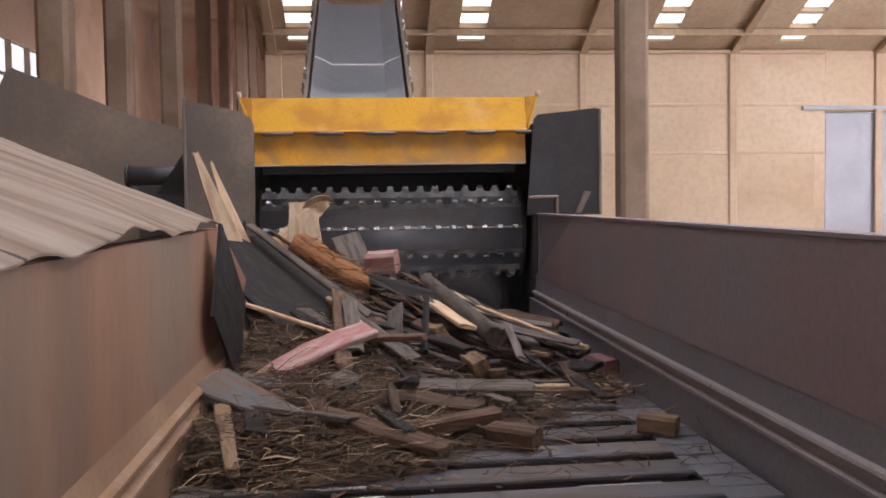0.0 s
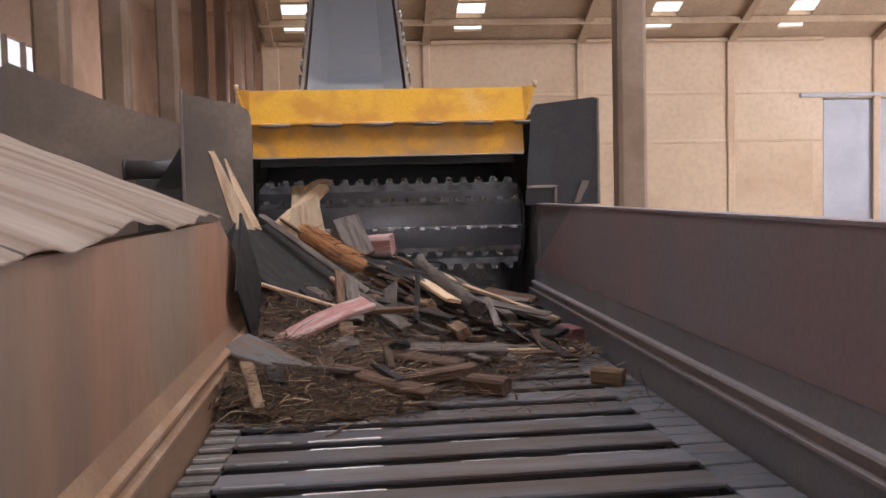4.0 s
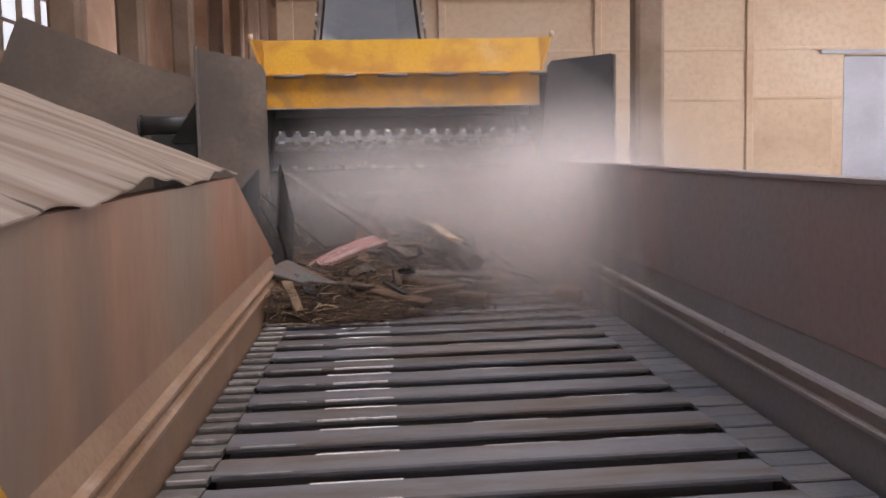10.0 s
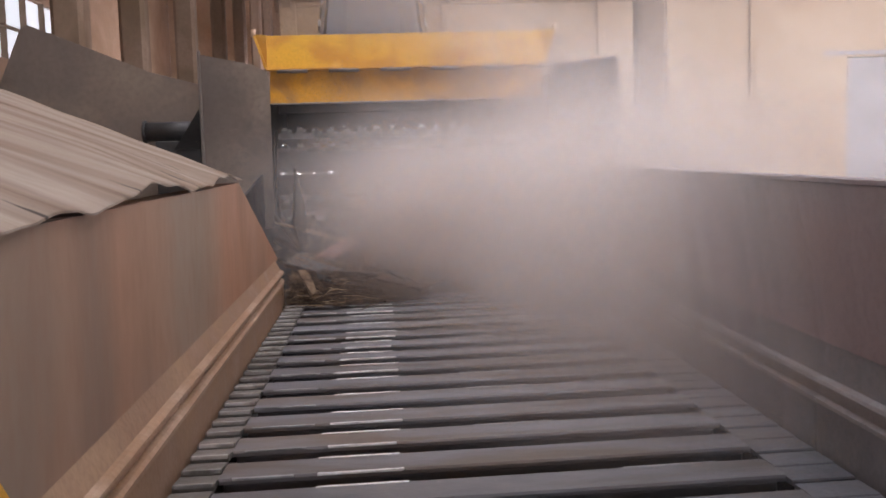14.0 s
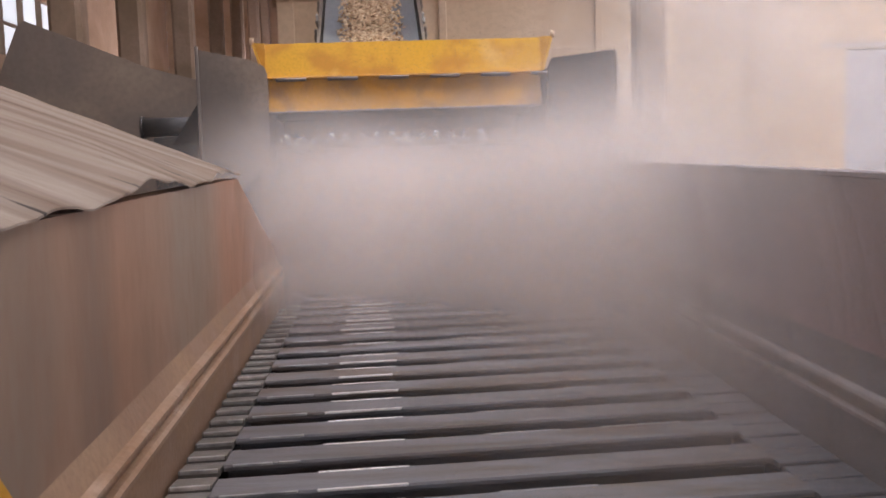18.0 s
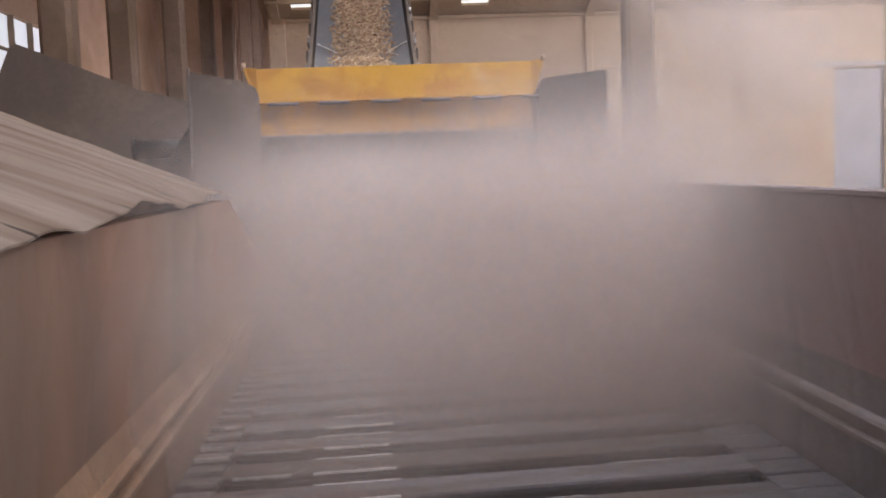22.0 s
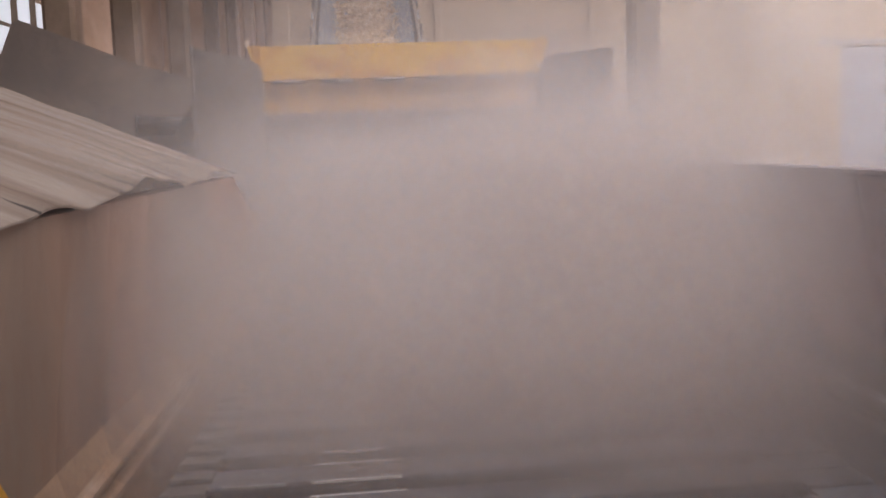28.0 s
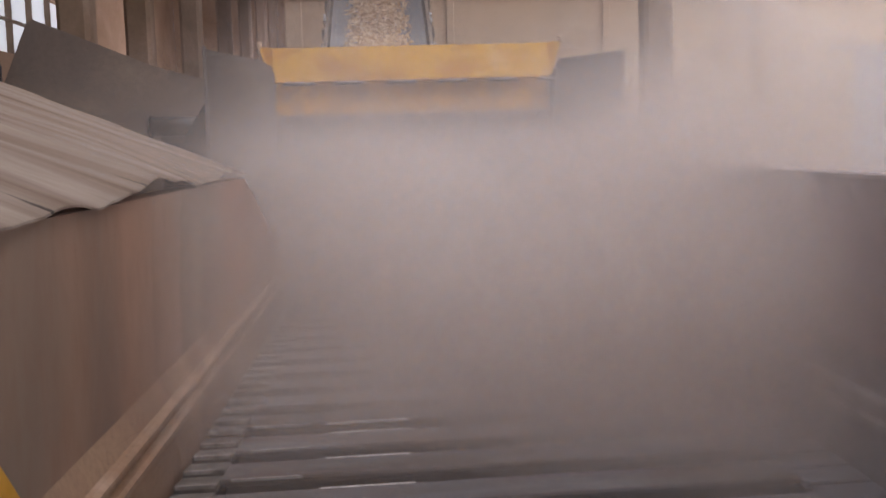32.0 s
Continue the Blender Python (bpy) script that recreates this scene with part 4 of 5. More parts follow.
board("grey_pole", "weathered grey pole lying across the scrap", (0.3, 4.7, 0.3), (0.475, 3.5, 0.19), 0.08, 0.08, W_GREY, round_=True, jag=0.01)
board("split_lath", "pale split lath leaning on a pole", (0.24, 4.5, 0.27), (0.385, 3.6, 0.215), 0.07, 0.016, W_PALE, face=(0.3, -0.6, 1), jag=0.04)
board("grey_board", "weathered grey board beside a pole", (0.36, 4.62, 0.2), (0.52, 3.62, 0.15), 0.07, 0.02, W_GREY, roll=25, jag=0.04)
board("square_block", "sawn square block end, pale orange face", (0.235, 3.75, 0.185), (0.29, 3.66, 0.19), 0.05, 0.05, W_TAN, roll=20, jag=0.004)
board("long_batten", "brown batten lying crosswise", (0.2, 3.8, 0.2), (0.42, 3.42, 0.1), 0.055, 0.05, W_BROWN, roll=15, jag=0.01)
board("square_block", "sawn batten end with a pale orange face", (0.375, 3.5, 0.115), (0.405, 3.36, 0.1), 0.06, 0.055, W_TAN, roll=24, jag=0.004)
board("square_block", "upright brown block with a pale top", (0.455, 3.36, 0.0), (0.455, 3.365, 0.095), 0.07, 0.07, W_BROWN, roll=5, jag=0.003)
board("thin_lath", "long thin yellowish lath", (-0.62, 3.98, 0.33), (-0.09, 3.6, 0.195), 0.022, 0.014, W_PALE, jag=0.01)
board("dark_pole", "dark pole leaning on the rusty side", (-0.67, 4.02, 0.46), (-0.49, 3.95, 0.16), 0.028, 0.028, W_GREY, round_=True, take=5.5)
board("long_board", "long grey-brown board lying towards the roller", (0.53, 4.85, 0.15), (0.86, 3.72, 0.085), 0.075, 0.02, W_GREY, roll=18, jag=0.03)
board("long_board", "long thin grey board lying across others", (0.45, 4.4, 0.2), (0.8, 3.66, 0.1), 0.05, 0.018, W_GREY, roll=-10, jag=0.03)
board("thin_lath", "thin pale lath along a board", (0.5, 4.3, 0.215), (0.86, 3.7, 0.11), 0.025, 0.014, W_PALE, jag=0.02)
board("dark_log", "dark split log beside the side wall", (0.55, 4.3, 0.12), (0.82, 3.95, 0.1), 0.1, 0.08, W_DARK, round_=True, jag=0.03)
board("brown_board", "brown splintered board by the dark side", (0.62, 4.4, 0.17), (0.84, 4.12, 0.14), 0.06, 0.03, W_BROWN, roll=30, jag=0.05)
board("red_block", "dull red block against the dark side", (0.885, 3.72, 0.045), (0.93, 3.58, 0.04), 0.07, 0.075, W_PURPLE, roll=4, jag=0.005)
board("flat_board", "flat weathered grey board on the litter", (0.11, 3.08, 0.1), (0.53, 3.03, 0.09), 0.13, 0.022, W_GREY, roll=4, jag=0.03)
board("flat_board", "brown broken board on the litter", (-0.17, 3.09, 0.1), (0.07, 2.8, 0.06), 0.08, 0.022, W_BROWN, roll=12, jag=0.03)
board("flat_board", "thick reddish-brown plank on the litter", (0.05, 2.94, 0.1), (0.34, 2.79, 0.075), 0.085, 0.04, W_BROWN, roll=5, jag=0.02)
board("flat_board", "dark brown plank with a rounded edge", (0.08, 2.62, 0.06), (0.37, 2.69, 0.085), 0.065, 0.04, W_BROWN, roll=0, jag=0.012)
board("short_block", "short brown block on the litter", (0.34, 2.63, 0.05), (0.46, 2.55, 0.045), 0.06, 0.055, W_BROWN, roll=8, jag=0.012)
board("flat_board", "long brown board sloping down to the slats", (-0.13, 2.65, 0.115), (0.2, 2.42, 0.06), 0.075, 0.022, W_BROWN, roll=6, jag=0.015)
board("short_board", "short brown board tilted up", (-0.165, 2.46, 0.06), (-0.14, 2.76, 0.125), 0.075, 0.022, W_BROWN, roll=-12, taper=0.35, jag=0.008)
board("split_stick", "flat pale-brown stick with a ragged edge", (-0.405, 2.74, 0.125), (-0.31, 2.24, 0.07), 0.046, 0.018, W_TAN, roll=5, taper=0.3, jag=0.02)
board("slate_board", "wide slate-grey board with a rusty edge", (-0.455, 2.84, 0.175), (-0.15, 2.6, 0.085), 0.14, 0.03, W_SLATE, face=(0.1, -0.55, 1), jag=0.012, taper=0.55)
board("end_block", "pale block end beside the dark side", (0.79, 2.74, 0.04), (0.885, 2.68, 0.035), 0.065, 0.055, W_TAN, roll=0, jag=0.006)
board("split_lath", "short pale splinter on the litter", (0.26, 3.36, 0.06), (0.08, 3.38, 0.075), 0.025, 0.012, W_PALE, jag=0.03)
board("split_lath", "pale splinter leaning in the pile", (-0.15, 3.95, 0.3), (0.03, 3.62, 0.2), 0.025, 0.014, W_PALE, jag=0.03)
board("split_lath", "grey splinter lying in the pile", (-0.01, 3.62, 0.2), (0.18, 3.55, 0.165), 0.03, 0.014, W_GREY, jag=0.03)
board("long_batten", "grey batten across the pile", (0.08, 3.7, 0.16), (0.42, 3.45, 0.07), 0.04, 0.025, W_GREY, jag=0.02)
board("flat_board", "thin board lying across the slats", (0.33, 3.26, 0.035), (0.84, 3.23, 0.035), 0.06, 0.016, W_BROWN, jag=0.03)
board("flat_board", "pale thin board across the slats", (0.55, 3.36, 0.03), (0.85, 3.33, 0.03), 0.045, 0.014, W_PALE, jag=0.04)
board("flat_board", "grey board across the slats", (0.3, 3.46, 0.03), (0.78, 3.42, 0.03), 0.06, 0.018, W_GREY, jag=0.02)
rnd = random.Random(5)
KINDS = ((W_GREY, "weathered grey broken board in the pile"), (W_BROWN, "brown broken board lying on the slats"), (W_DARK, "dark broken board in the pile"), (W_BROWN, "reddish-brown broken batten in the pile"),
         (W_GREY, "grey splintered lath in the pile"), (W_PALE, "pale splintered lath in the pile"))
for i in range(80):
    y = rnd.uniform(2.55, 5.2)
    x = rnd.uniform(-0.4, 0.85 if y > 2.9 else 0.3)
    if x > 0.45 and y < 3.0 or (x < 0.1 and y > 3.55):
        continue
    material, label = KINDS[rnd.choice((0, 0, 0, 1, 1, 2, 2, 3, 4, 4, 5))]
    length, yaw = rnd.uniform(0.12, 0.45), rnd.gauss(-35, 38)
    dx, dy = length / 2 * math.cos(radians(yaw)), length / 2 * math.sin(radians(yaw))
    if x - abs(dx) < -0.45 or x + abs(dx) > 0.94:
        continue
    z = pile_height(x, y) + rnd.uniform(0.015, 0.07)
    z = max(z, 0.03)
    tilt = rnd.uniform(-0.12, 0.12) * length
    slope = (pile_height(x, y + 0.1) - pile_height(x, y - 0.1)) / 0.2 * dy
    board("broken_board", label, (x - dx, y - dy, max(0.025, z - tilt - slope)), (x + dx, y + dy, max(0.025, z + tilt + slope)), rnd.uniform(0.025, 0.085), rnd.uniform(0.009, 0.022),
          material, roll=rnd.uniform(-25, 25), jag=rnd.uniform(0.01, 0.04), seed=100 + i)

for i in range(64):
    x, y = rnd.uniform(-0.12, 0.68), rnd.uniform(3.5, 4.75)
    material, label = KINDS[rnd.choice((0, 0, 0, 1, 1, 2, 2, 4, 4, 5))]
    length = rnd.uniform(0.3, 0.85)
    yaw = rnd.gauss(-62, 20)
    drop = rnd.uniform(0.05, 0.3) * length
    dx, dy = length / 2 * math.cos(radians(yaw)), length / 2 * math.sin(radians(yaw))
    if x + abs(dx) > 0.93 or y + abs(dy) > 5.25:
        continue
    z = max(0.05, 0.1 + 0.22 * (0.75 - x) * min(1.0, (y - 3.2) / 1.2)) + rnd.uniform(-0.05, 0.09)
    board("broken_board", label, (x - dx, y - dy, z + drop / 2), (x + dx, y + dy, max(0.03, z - drop / 2)), rnd.uniform(0.022, 0.075), rnd.uniform(0.008, 0.02), material,
          roll=rnd.uniform(-40, 40), jag=rnd.uniform(0.02, 0.06), seed=300 + i)


def litter_batch(y0, y1, count, seed):
    """A stretch of bark, straw and splinters lying on the slats."""
    rnd = random.Random(seed)
    bm = B()
    step = 0.035
    xs, ys = np.arange(-0.455, 0.94, step), np.arange(y0, y1 + 0.001, step)
    pts = {}
    for j, y in enumerate(ys):
        for i, x in enumerate(xs):
            pts[i, j] = bm.verts.new((x + rnd.uniform(-0.01, 0.01), y + rnd.uniform(-0.01, 0.01), pile_height(x, y) + rnd.uniform(-0.02, 0.012)))
    for j in range(len(ys) - 1):
        for i in range(len(xs) - 1):
            q = (pts[i, j], pts[i + 1, j], pts[i + 1, j + 1], pts[i, j + 1])
            if max(v.co.z for v in q) > 0.008:
                bm.faces.new(q).material_index = 1
    for v in [v for v in bm.verts if not v.link_faces]:
        bm.verts.remove(v)
    for _ in range(count):
        x, y = rnd.uniform(-0.45, 0.93), rnd.uniform(y0, y1)
        h = pile_height(x, y)
        if h < 0.0 and rnd.random() > 0.06 or (x > 0.3 and rnd.random() > 0.4):
            continue
        h = max(h, 0.01)
        length, yaw, w = rnd.choice((0.03, 0.06, 0.1, 0.16)) * rnd.uniform(0.6, 1.5), rnd.uniform(0, 6.3), rnd.uniform(0.0008, 0.0022)
        if rnd.random() < 0.22:
            w *= 3.0
            length *= 0.6
        curve, rise = rnd.uniform(-2.2, 2.2), rnd.uniform(-0.3, 0.7)
        p, prev = Vector((x, y, h + rnd.uniform(0.0, 0.03))), None
        for k in range(4):
            a = yaw + curve * (k / 3 - 0.5)
            d = Vector((math.cos(a), math.sin(a), 0))
            s = Vector((-d.y, d.x, 0)) * w
            ring = [bm.verts.new(p + s), bm.verts.new(p - s), bm.verts.new(p + Vector((0, 0, min(w, 0.003) * 0.9)))]
            if prev:
                for q in range(3):
                    bm.faces.new((prev[q], prev[(q + 1) % 3], ring[(q + 1) % 3], ring[q]))
            prev = ring
            p = p + d * length / 3 + Vector((0, 0, rise * length / 3 * (1 - k * 0.6)))
            p.x = min(max(p.x, -0.455), 0.945)
    ob = tagged(part("wood_litter", bm, [M_LITTER, M_MULCH]), "brown bark, straw and splinters spread over the slats", "wood litter", "litter on the conveyor", "stuff")
    moving_wood.append((ob, Matrix(), y1, 5.6, 2.0))


for k, (y0, y1, count) in enumerate(((2.2, 2.55, 4200), (2.55, 2.9, 4200), (2.9, 3.25, 3200), (3.25, 3.7, 2600), (3.7, 4.2, 1500), (4.2, 4.7, 1000), (4.7, 5.25, 900))):
    litter_batch(y0, y1, count, 40 + k)


def wood_rows(m, front, take, last):
    """A piece rides on the belt; where the roller takes it, it is pressed down and drawn in beneath."""
    rows, p0, q0 = [], m.translation, m.to_quaternion()
    axis = m.to_3x3() @ Vector((1, 0, 0))
    flat = Vector((axis.x, axis.y, 0)) if Vector((axis.x, axis.y, 0)).length > 0.1 else Vector((0.3, 1, 0))
    turn = axis.rotation_difference(flat)
    loose = p0.length < 0.001  # litter lies where its mesh has it
    for t in TIMES:
        s = travel(t)
        over = max(0.0, front + s - take)
        stalled = 0.0 if loose else 0.7 * min(over, 1.0)  # wood jams before the roller for a while
        k = max(0.0, min(1.0, (over - (0.0 if loose else 0.45)) / 0.75))
        k = k * k * (3 - 2 * k)
        pos = Vector((p0.x * (1 - 0.25 * k), min(p0.y + s - stalled, 6.4 + 0.2 * math.sin(p0.x * 9)), p0.z * (1 - k) + (-0.35 if loose else 0.05) * k))
        if not loose:
            pos.z += 0.05 * math.sin(min(over, 0.6) / 0.6 * math.pi)  # nudged up by the teeth
        q = q0 if loose or not k else Matrix().to_quaternion().slerp(turn, k) @ q0
        rows.append((t, Matrix.LocRotScale(pos, q, None)))
    return rows


# ---- wood chips carried up the discharge belt ----
SPEED = 0.75


def chip_batch(seed, length, width):
    rnd = random.Random(seed)
    bm = B()
    for _ in range(1500):
        u = rnd.gauss(0, 0.42)
        if abs(u) > 1:
            continue
        edge = 1 - abs(u) ** 1.5
        x, y = u * width * rnd.uniform(0.9, 1.05), rnd.uniform(-length / 2, length / 2)
        z = rnd.uniform(0.0, 0.055) * edge + 0.012 + 0.5 * max(0, abs(x) - 0.3)
        a, b, c = rnd.uniform(0.012, 0.035), rnd.uniform(0.006, 0.018), rnd.uniform(0.003, 0.008)
        m = pose(x, y, z, rnd.uniform(-40, 40), rnd.uniform(-40, 40), rnd.uniform(0, 180))
        vs = [bm.verts.new(m @ Vector(p)) for p in ((-a, -b, 0), (a, -b * 0.6, 0), (a * 0.9, b, 0), (-a * 0.8, b * 0.8, 0), (0, 0, c), (0, 0, -c))]
        for i, j in ((0, 1), (1, 2), (2, 3), (3, 0)):
            bm.faces.new((vs[i], vs[j], vs[4])), bm.faces.new((vs[j], vs[i], vs[5]))
    me = bpy.data.meshes.new("wood_chips")
    bm.to_mesh(me)
    bm.free()
    me.materials.append(M_CHIPS)
    return me


chip_meshes = [chip_batch(s, 0.62, 0.36) for s in (1, 2, 3, 4)]
chips = []
for k in range(33):
    chips.append(tagged(new("wood_chips", chip_meshes[k % 4]), "pale brown wood chips riding up the grey belt", "wood chips", "chips on the discharge belt", "stuff"))
    chips[-1].matrix_world = pose(0.2, 6.6, -1.0)


def chip_pose(s):
    """s metres along the way of the chips: under the rotor, up the belt, and down onto the heap past its end."""
    if s < 0:
        return pose(0.1, 6.75 + 0.02 * s, -0.95, 0)
    if s < DLEN - 0.3:
        return pose(DX, D0.y, D0.z, RISE) @ pose(0, 0.3 + s, 0.004)
    over = s - DLEN + 0.3
    end = pose(DX, D0.y, D0.z, RISE) @ Vector((0, DLEN, 0.0))
    drop = min(1.0, over / 1.2)
    return pose(end.x, end.y + 0.2 + 0.5 * drop, end.z + 0.05 - (end.z - GROUND - 0.4) * drop ** 2, RISE * (1 - drop))


def seam_pose(s):
    """The pose of the belt's splice at the length s along its loop, in the conveyor's own space."""
    arc = math.pi * R2
    s = s % (2 * DLEN + 2 * arc)
    if s < DLEN:
        return pose(0, s, 0)
    if s < DLEN + arc:
        a = (s - DLEN) / R2
        return pose(0, DLEN + R2 * math.sin(a), -R2 + R2 * math.cos(a), -math.degrees(a))
    if s < 2 * DLEN + arc:
        return pose(0, 2 * DLEN + arc - s, -2 * R2, -180)
    a = (s - 2 * DLEN - arc) / R2
    return pose(0, -R2 * math.sin(a), -R2 - R2 * math.cos(a), -180 - math.degrees(a))

# ---- dust driven out of the crusher ----
def puff_mesh(material):
    """A billow of dust: a stack of thin bowl-shaped veils that fill a ball."""
    bm = B()
    rings, sides = 3, 16
    for k, (y0, reach) in enumerate(((-0.62, 0.72), (-0.32, 0.84), (-0.02, 0.83), (0.28, 0.66))):
        mid, prev = bm.verts.new((0, y0, 0)), None
        for i in range(1, rings + 1):
            r = reach * i / rings
            ring = [bm.verts.new((r * math.cos(a), y0 + 0.45 * r * r, r * math.sin(a))) for a in [2 * math.pi * (j + 0.5 * k) / sides for j in range(sides)]]
            for j in range(sides):
                q = (j + 1) % sides
                f = bm.faces.new((prev[j], prev[q], ring[q], ring[j]) if prev else (mid, ring[q], ring[j]))
                f.smooth = True
            prev = ring
    me = bpy.data.meshes.new("dust_billow")
    bm.to_mesh(me)
    bm.free()
    me.materials.append(material)
    return me


dense_billow, thin_billow = puff_mesh(M_DUST), puff_mesh(M_HAZE)
puffs = []  # (object, rows)


def puff(size, out_at, way, flat=0.75, thin=False):
    """A billow that leaves the crusher at out_at seconds and drifts through the (seconds, x, y, z) of its way."""
    k = len(puffs)
    rnd = random.Random(900 + k)
    ob = tagged(new("dust_billow", thin_billow if thin else dense_billow), "billow of pale grey-brown wood dust in the air", "dust cloud", "dust over the conveyor", "stuff")
    ob.scale = (size, size * rnd.uniform(0.8, 1.0), size * flat)
    a0, spin, lean = rnd.uniform(-20, 20), rnd.uniform(-1.5, 1.5), rnd.uniform(-35, -15)
    inside = (rnd.uniform(0.1, 0.3), 6.75, 0.15 - 0.9 * max(0.0, size - 0.7))
    stops = [(0.0, *inside), (max(out_at - 0.2, 0.05), *inside)]
    stops += [(t, x, y, z) for t, x, y, z in way if t > out_at]
    if stops[-1][0] < 32:
        t, x, y, z = stops[-1]
        stops.append((32.0, x + rnd.uniform(-0.05, 0.05), y - 0.05, z + 0.02))
    rows = [(t, pose(x, y, z, lean + 6 * math.sin(t * 0.3 + k), a0 + spin * t, 12 * math.cos(t * 0.23 + k))) for t, x, y, z in stops]
    puffs.append((ob, rows))
    return ob


rnd = random.Random(77)


def front(t):
    """How near to the camera the cloud in the trough has crept."""
    return float(np.interp(t, (5, 8, 10, 13, 17, 19, 20, 21, 22, 23, 25, 28, 30, 32), (5.3, 4.9, 4.5, 4.1, 3.9, 3.6, 3.2, 2.75, 2.2, 1.8, 1.6, 1.6, 1.75, 1.85)))


# the first billows creep along the dark side and climb over it
for i in range(7):
    out_at = 3.7 + i * 1.0
    x, z = rnd.uniform(0.85, 1.0), 0.32 + 0.03 * i + rnd.uniform(-0.05, 0.05)
    y = 5.05 - 0.26 * i
    puff(0.68 + 0.05 * i, out_at, [(out_at + 1.0, x - 0.05, 5.35, 0.3), (out_at + 2.6, x, y, z), (15, x, y - 0.2, z + 0.05), (20, x - 0.1, y - 0.5, z - 0.05), (24, x - 0.35, y - 1.0, z),
                                   (32, x, y - 1.1, z)], flat=0.9, thin=i in (0, 2, 4))
# billows before the mouth and over the hood, which blow off over the dark side
for i in range(9):
    out_at = 8.1 + i * 0.5
    x, z = (-0.35 + 1.3 * (i * 0.381 % 1.0)), 0.5 + 1.3 * (i * 0.618 % 1.0)
    puff(rnd.uniform(0.85, 1.1), out_at, [(out_at + 1.0, x, 5.5, 0.35), (out_at + 2.2, x, 5.15, z * 0.7), (13.0 + 0.12 * i, x + 0.1, 5.1, z), (15.3, x + 0.9, 5.9, z + 0.5),
                                          (17, x + 1.9, 6.5, z + 0.5), (24, x + 2.3, 7.0, z + 0.6), (32, x + 2.6, 7.4, z + 0.5)], thin=True)
# wide haze drifting to the bright wall
for i in range(8):
    out_at = 8.2 + i * 0.8
    x, y, z = 2.0 + 3.0 * (i * 0.618 % 1.0), rnd.uniform(6.2, 8.6), 0.7 + 1.9 * (i * 0.381 % 1.0)
    puff(rnd.uniform(1.7, 2.1), out_at, [(out_at + 1.2, 0.6, 5.6, -0.1), (out_at + 2.4, 1.4, 5.8, 0.8), (out_at + 4.0, x, y, z), (19, x, y, z + 0.1), (22, x + 0.6, y + 0.4, z + 0.2),
                                         (25.5, x + 1.5, y + 0.8, z + 0.2), (32, x + 1.5, y + 0.6, z - 0.5)], thin=True)
# haze before the hood late on
for i in range(5):
    out_at = 19.2 + i * 1.2
    x, y, z = (-0.55, 0.15, 0.7, -0.15, 1.1)[i], rnd.uniform(3.6, 4.4), (0.8, 0.85, 0.8, 1.0, 0.9)[i]
    puff(rnd.uniform(1.0, 1.25), out_at, [(out_at + 1.5, x * 0.6, 5.5, 0.35), (out_at + 4, x, y, z), (28, x, y, z + 0.1), (32, x + 0.1, y + 0.2, z - 0.08)], thin=True)
# the cloud that fills the trough and creeps forward
for i in range(26):
    depth = (i * 0.618 % 1.0) ** 0.9
    out_at = 8.3 + i * 0.45
    x, z = -0.38 + 1.35 * (i * 0.381 % 1.0), rnd.uniform(0.16, 0.42)
    size = rnd.uniform(0.9, 1.15)
    way = [(out_at + 1.2, 0.3 + 0.6 * (x - 0.3), 5.3, 0.2)]
    for t in (10, 13, 17, 19, 20, 21, 22, 23, 25, 28, 32):
        if t > out_at + 2:
            early = max(0.0, min(1.0, (17.0 - t) / 4))  # at first the dust keeps to the dark side
            late = max(0.0, 1 - abs(t - 24.0) / 3.0)  # later it turns to the rusty side
            xt = x + (1.0 - x) * 0.5 * early - 0.3 * late * max(0.0, x)
            f = front(t) + size * 0.45 - 0.6 * max(0.0, xt - 0.3) * max(0.0, min(1.0, (23.0 - t) / 3))
            y = f + depth * (4.9 - f)
            way.append((float(t), xt + 0.05 * math.sin(t + i), y, z + 0.06 * early + 0.04 * math.sin(0.7 * t + 2 * i)))
    puff(size, out_at, way, flat=0.72, thin=i % 4 == 2)
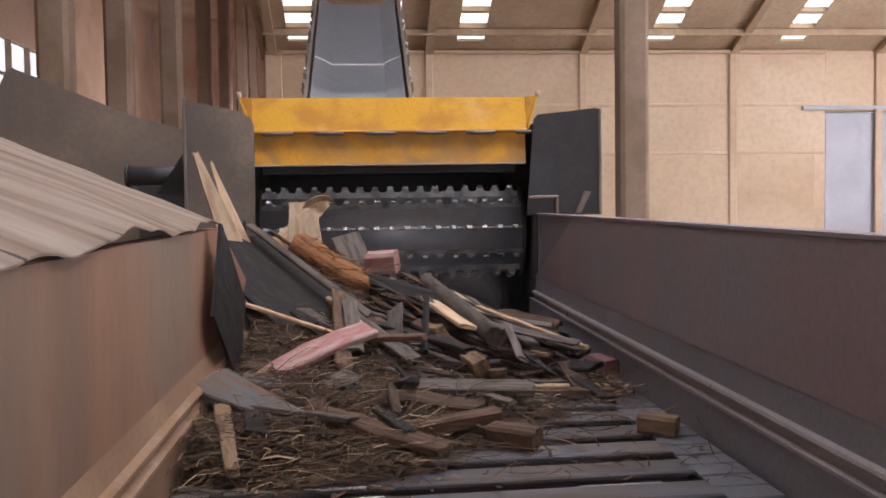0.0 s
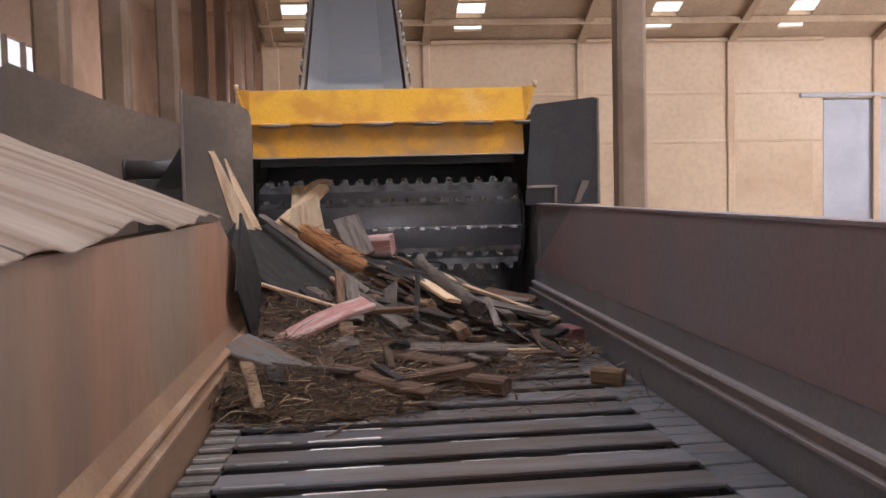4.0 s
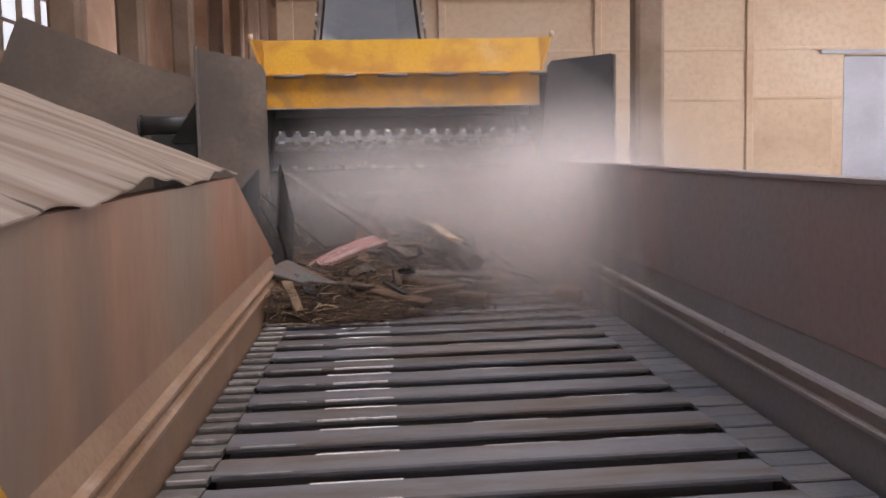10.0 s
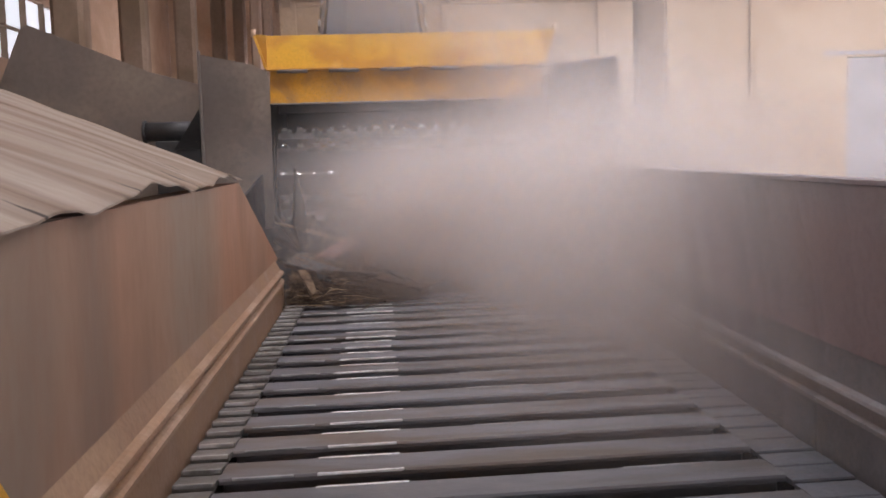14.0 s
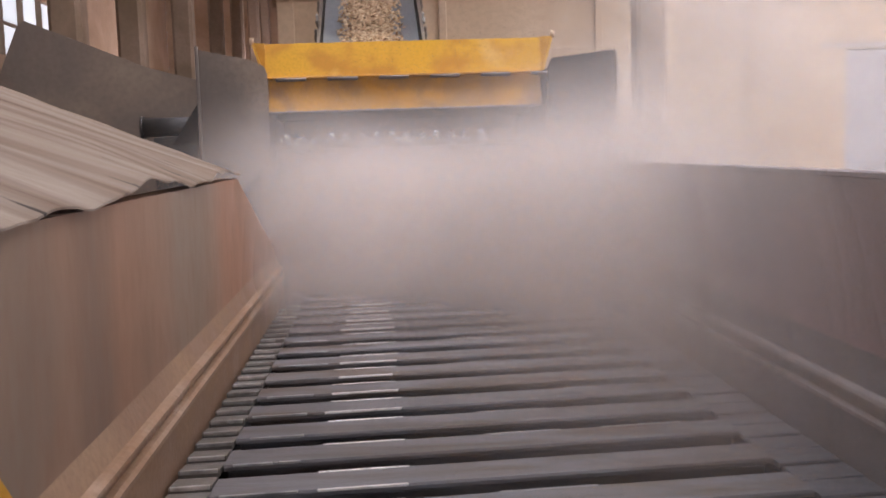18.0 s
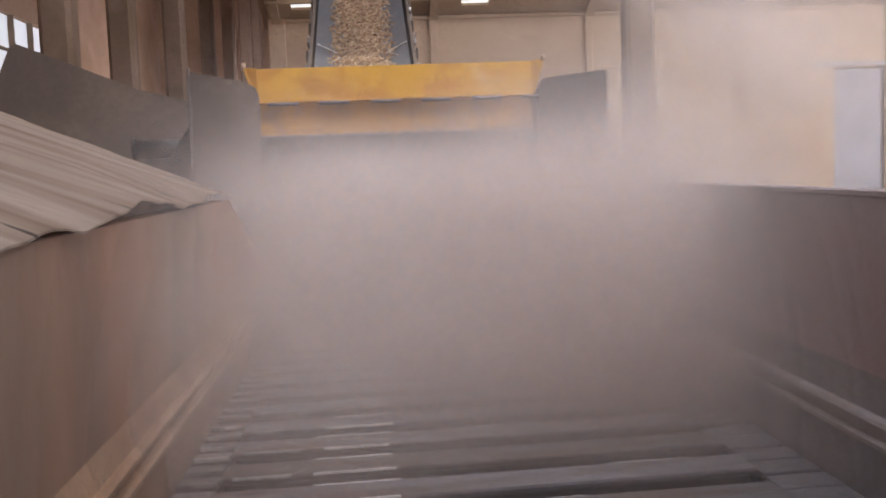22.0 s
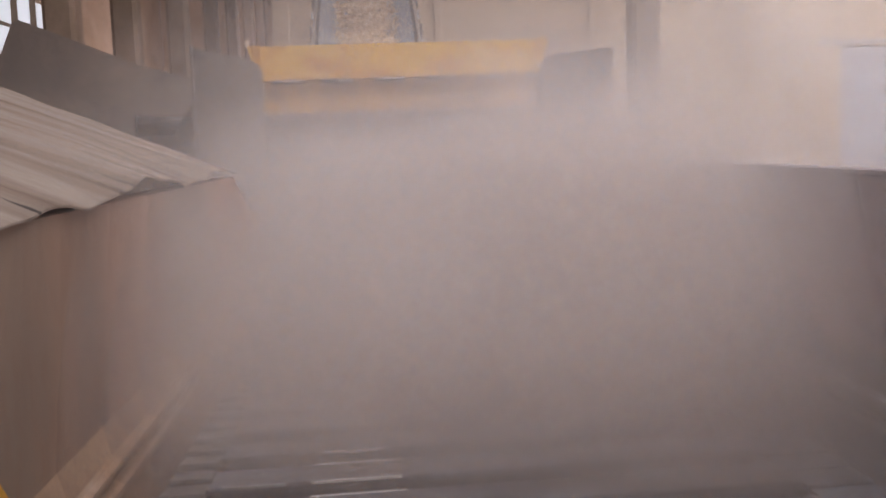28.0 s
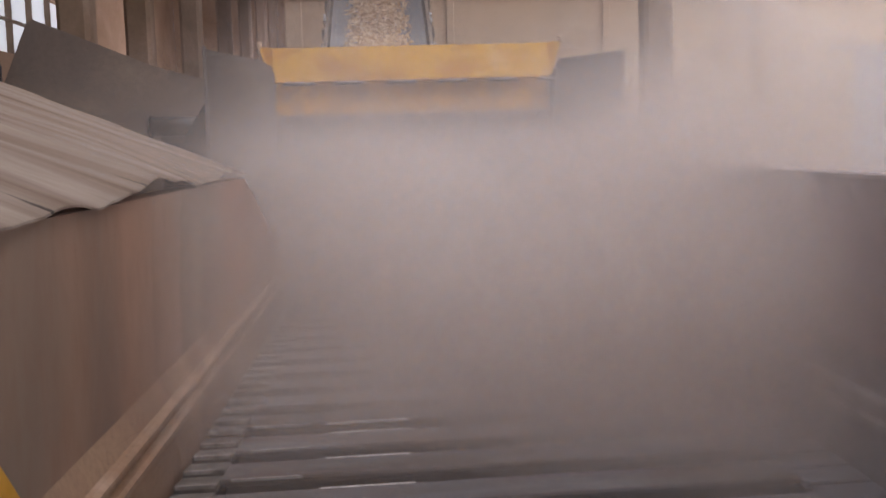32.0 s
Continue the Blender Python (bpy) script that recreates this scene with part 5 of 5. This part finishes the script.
# thin dust that drifts out along the dark side and over the slats beside it
for i in range(7):
    out_at = 6.8 + i * 0.75
    x, y, z = 0.85 + 0.25 * (i * 0.618 % 1.0), 3.5 - 0.28 * i, 0.14 + 0.3 * (i * 0.381 % 1.0)
    puff(1.15 + 0.05 * i, out_at, [(out_at + 1.2, 0.8, 5.3, 0.2), (out_at + 3.2, x, y + 0.3, z), (18, x, y, z), (20, x - 0.45, y + 0.7, z), (22, x - 0.3, y + 0.2, z), (24.0, x - 0.7, y + 0.1, z - 0.05),
                                   (28, x - 0.3, y, z), (32, x, y + 0.1, z)], flat=0.8, thin=True)
# billows that roll to the near end of the trough and thin out again
for i in range(12):
    out_at = 14.2 + i * 0.55
    x, z = -0.3 + 1.2 * (i * 0.381 % 1.0), rnd.uniform(0.06, 0.25)
    y = 1.75 + 0.7 * (i * 0.618 % 1.0)
    puff(rnd.uniform(0.85, 1.0), out_at, [(out_at + 1.2, 0.3, 5.3, 0.2), (out_at + 4, x, 3.6, z), (out_at + 7.0, x, y + 0.3, z), (max(out_at + 8.0, 25.5), x, y, z),
                                          (28.5, x + 0.05, y, z), (32, x + 0.3 - 0.2 * x, y + 0.12, z + 0.06)], thin=i % 2 == 1)


# ---- what moves ----
def motions():
    for k, s in enumerate(slats):
        walk(s, [(t, loop_pose(START + k * STEP + travel(t))) for t in TIMES])
    walk(hood, [(t, pose(0, 0, lift(t))) for t in [0, 0.1, 7, 7.9] + [8 + 0.5 * i for i in range(24)] + [21, 26, 31, 32]])
    walk(roller, [(t, pose(ROLL_X, ROLL_Y, ROLL_Z + lift(t), 9.5 + 21 * t)) for t in
                  [0, 0.1, 1, 1.5, 1.7, 2] + [2.5 + 0.5 * i for i in range(59)] + [31.9, 32]])
    walk(seam, [(t, seam_pose(5.8 + SPEED * t)) for t in [0.1 * i for i in range(321)]])
    for ob, m, front_y, take, last in moving_wood:
        walk(ob, wood_rows(m, front_y, take, last))
    for k, ob in enumerate(chips):
        walk(ob, [(t, chip_pose(SPEED * (t - 9.0) - k * 0.56)) for t in [0, 0.1, 5, 8] + [8.5 + 0.25 * i for i in range(94)] + [32]])
    for ob, rows in puffs:
        walk(ob, rows)


motions()
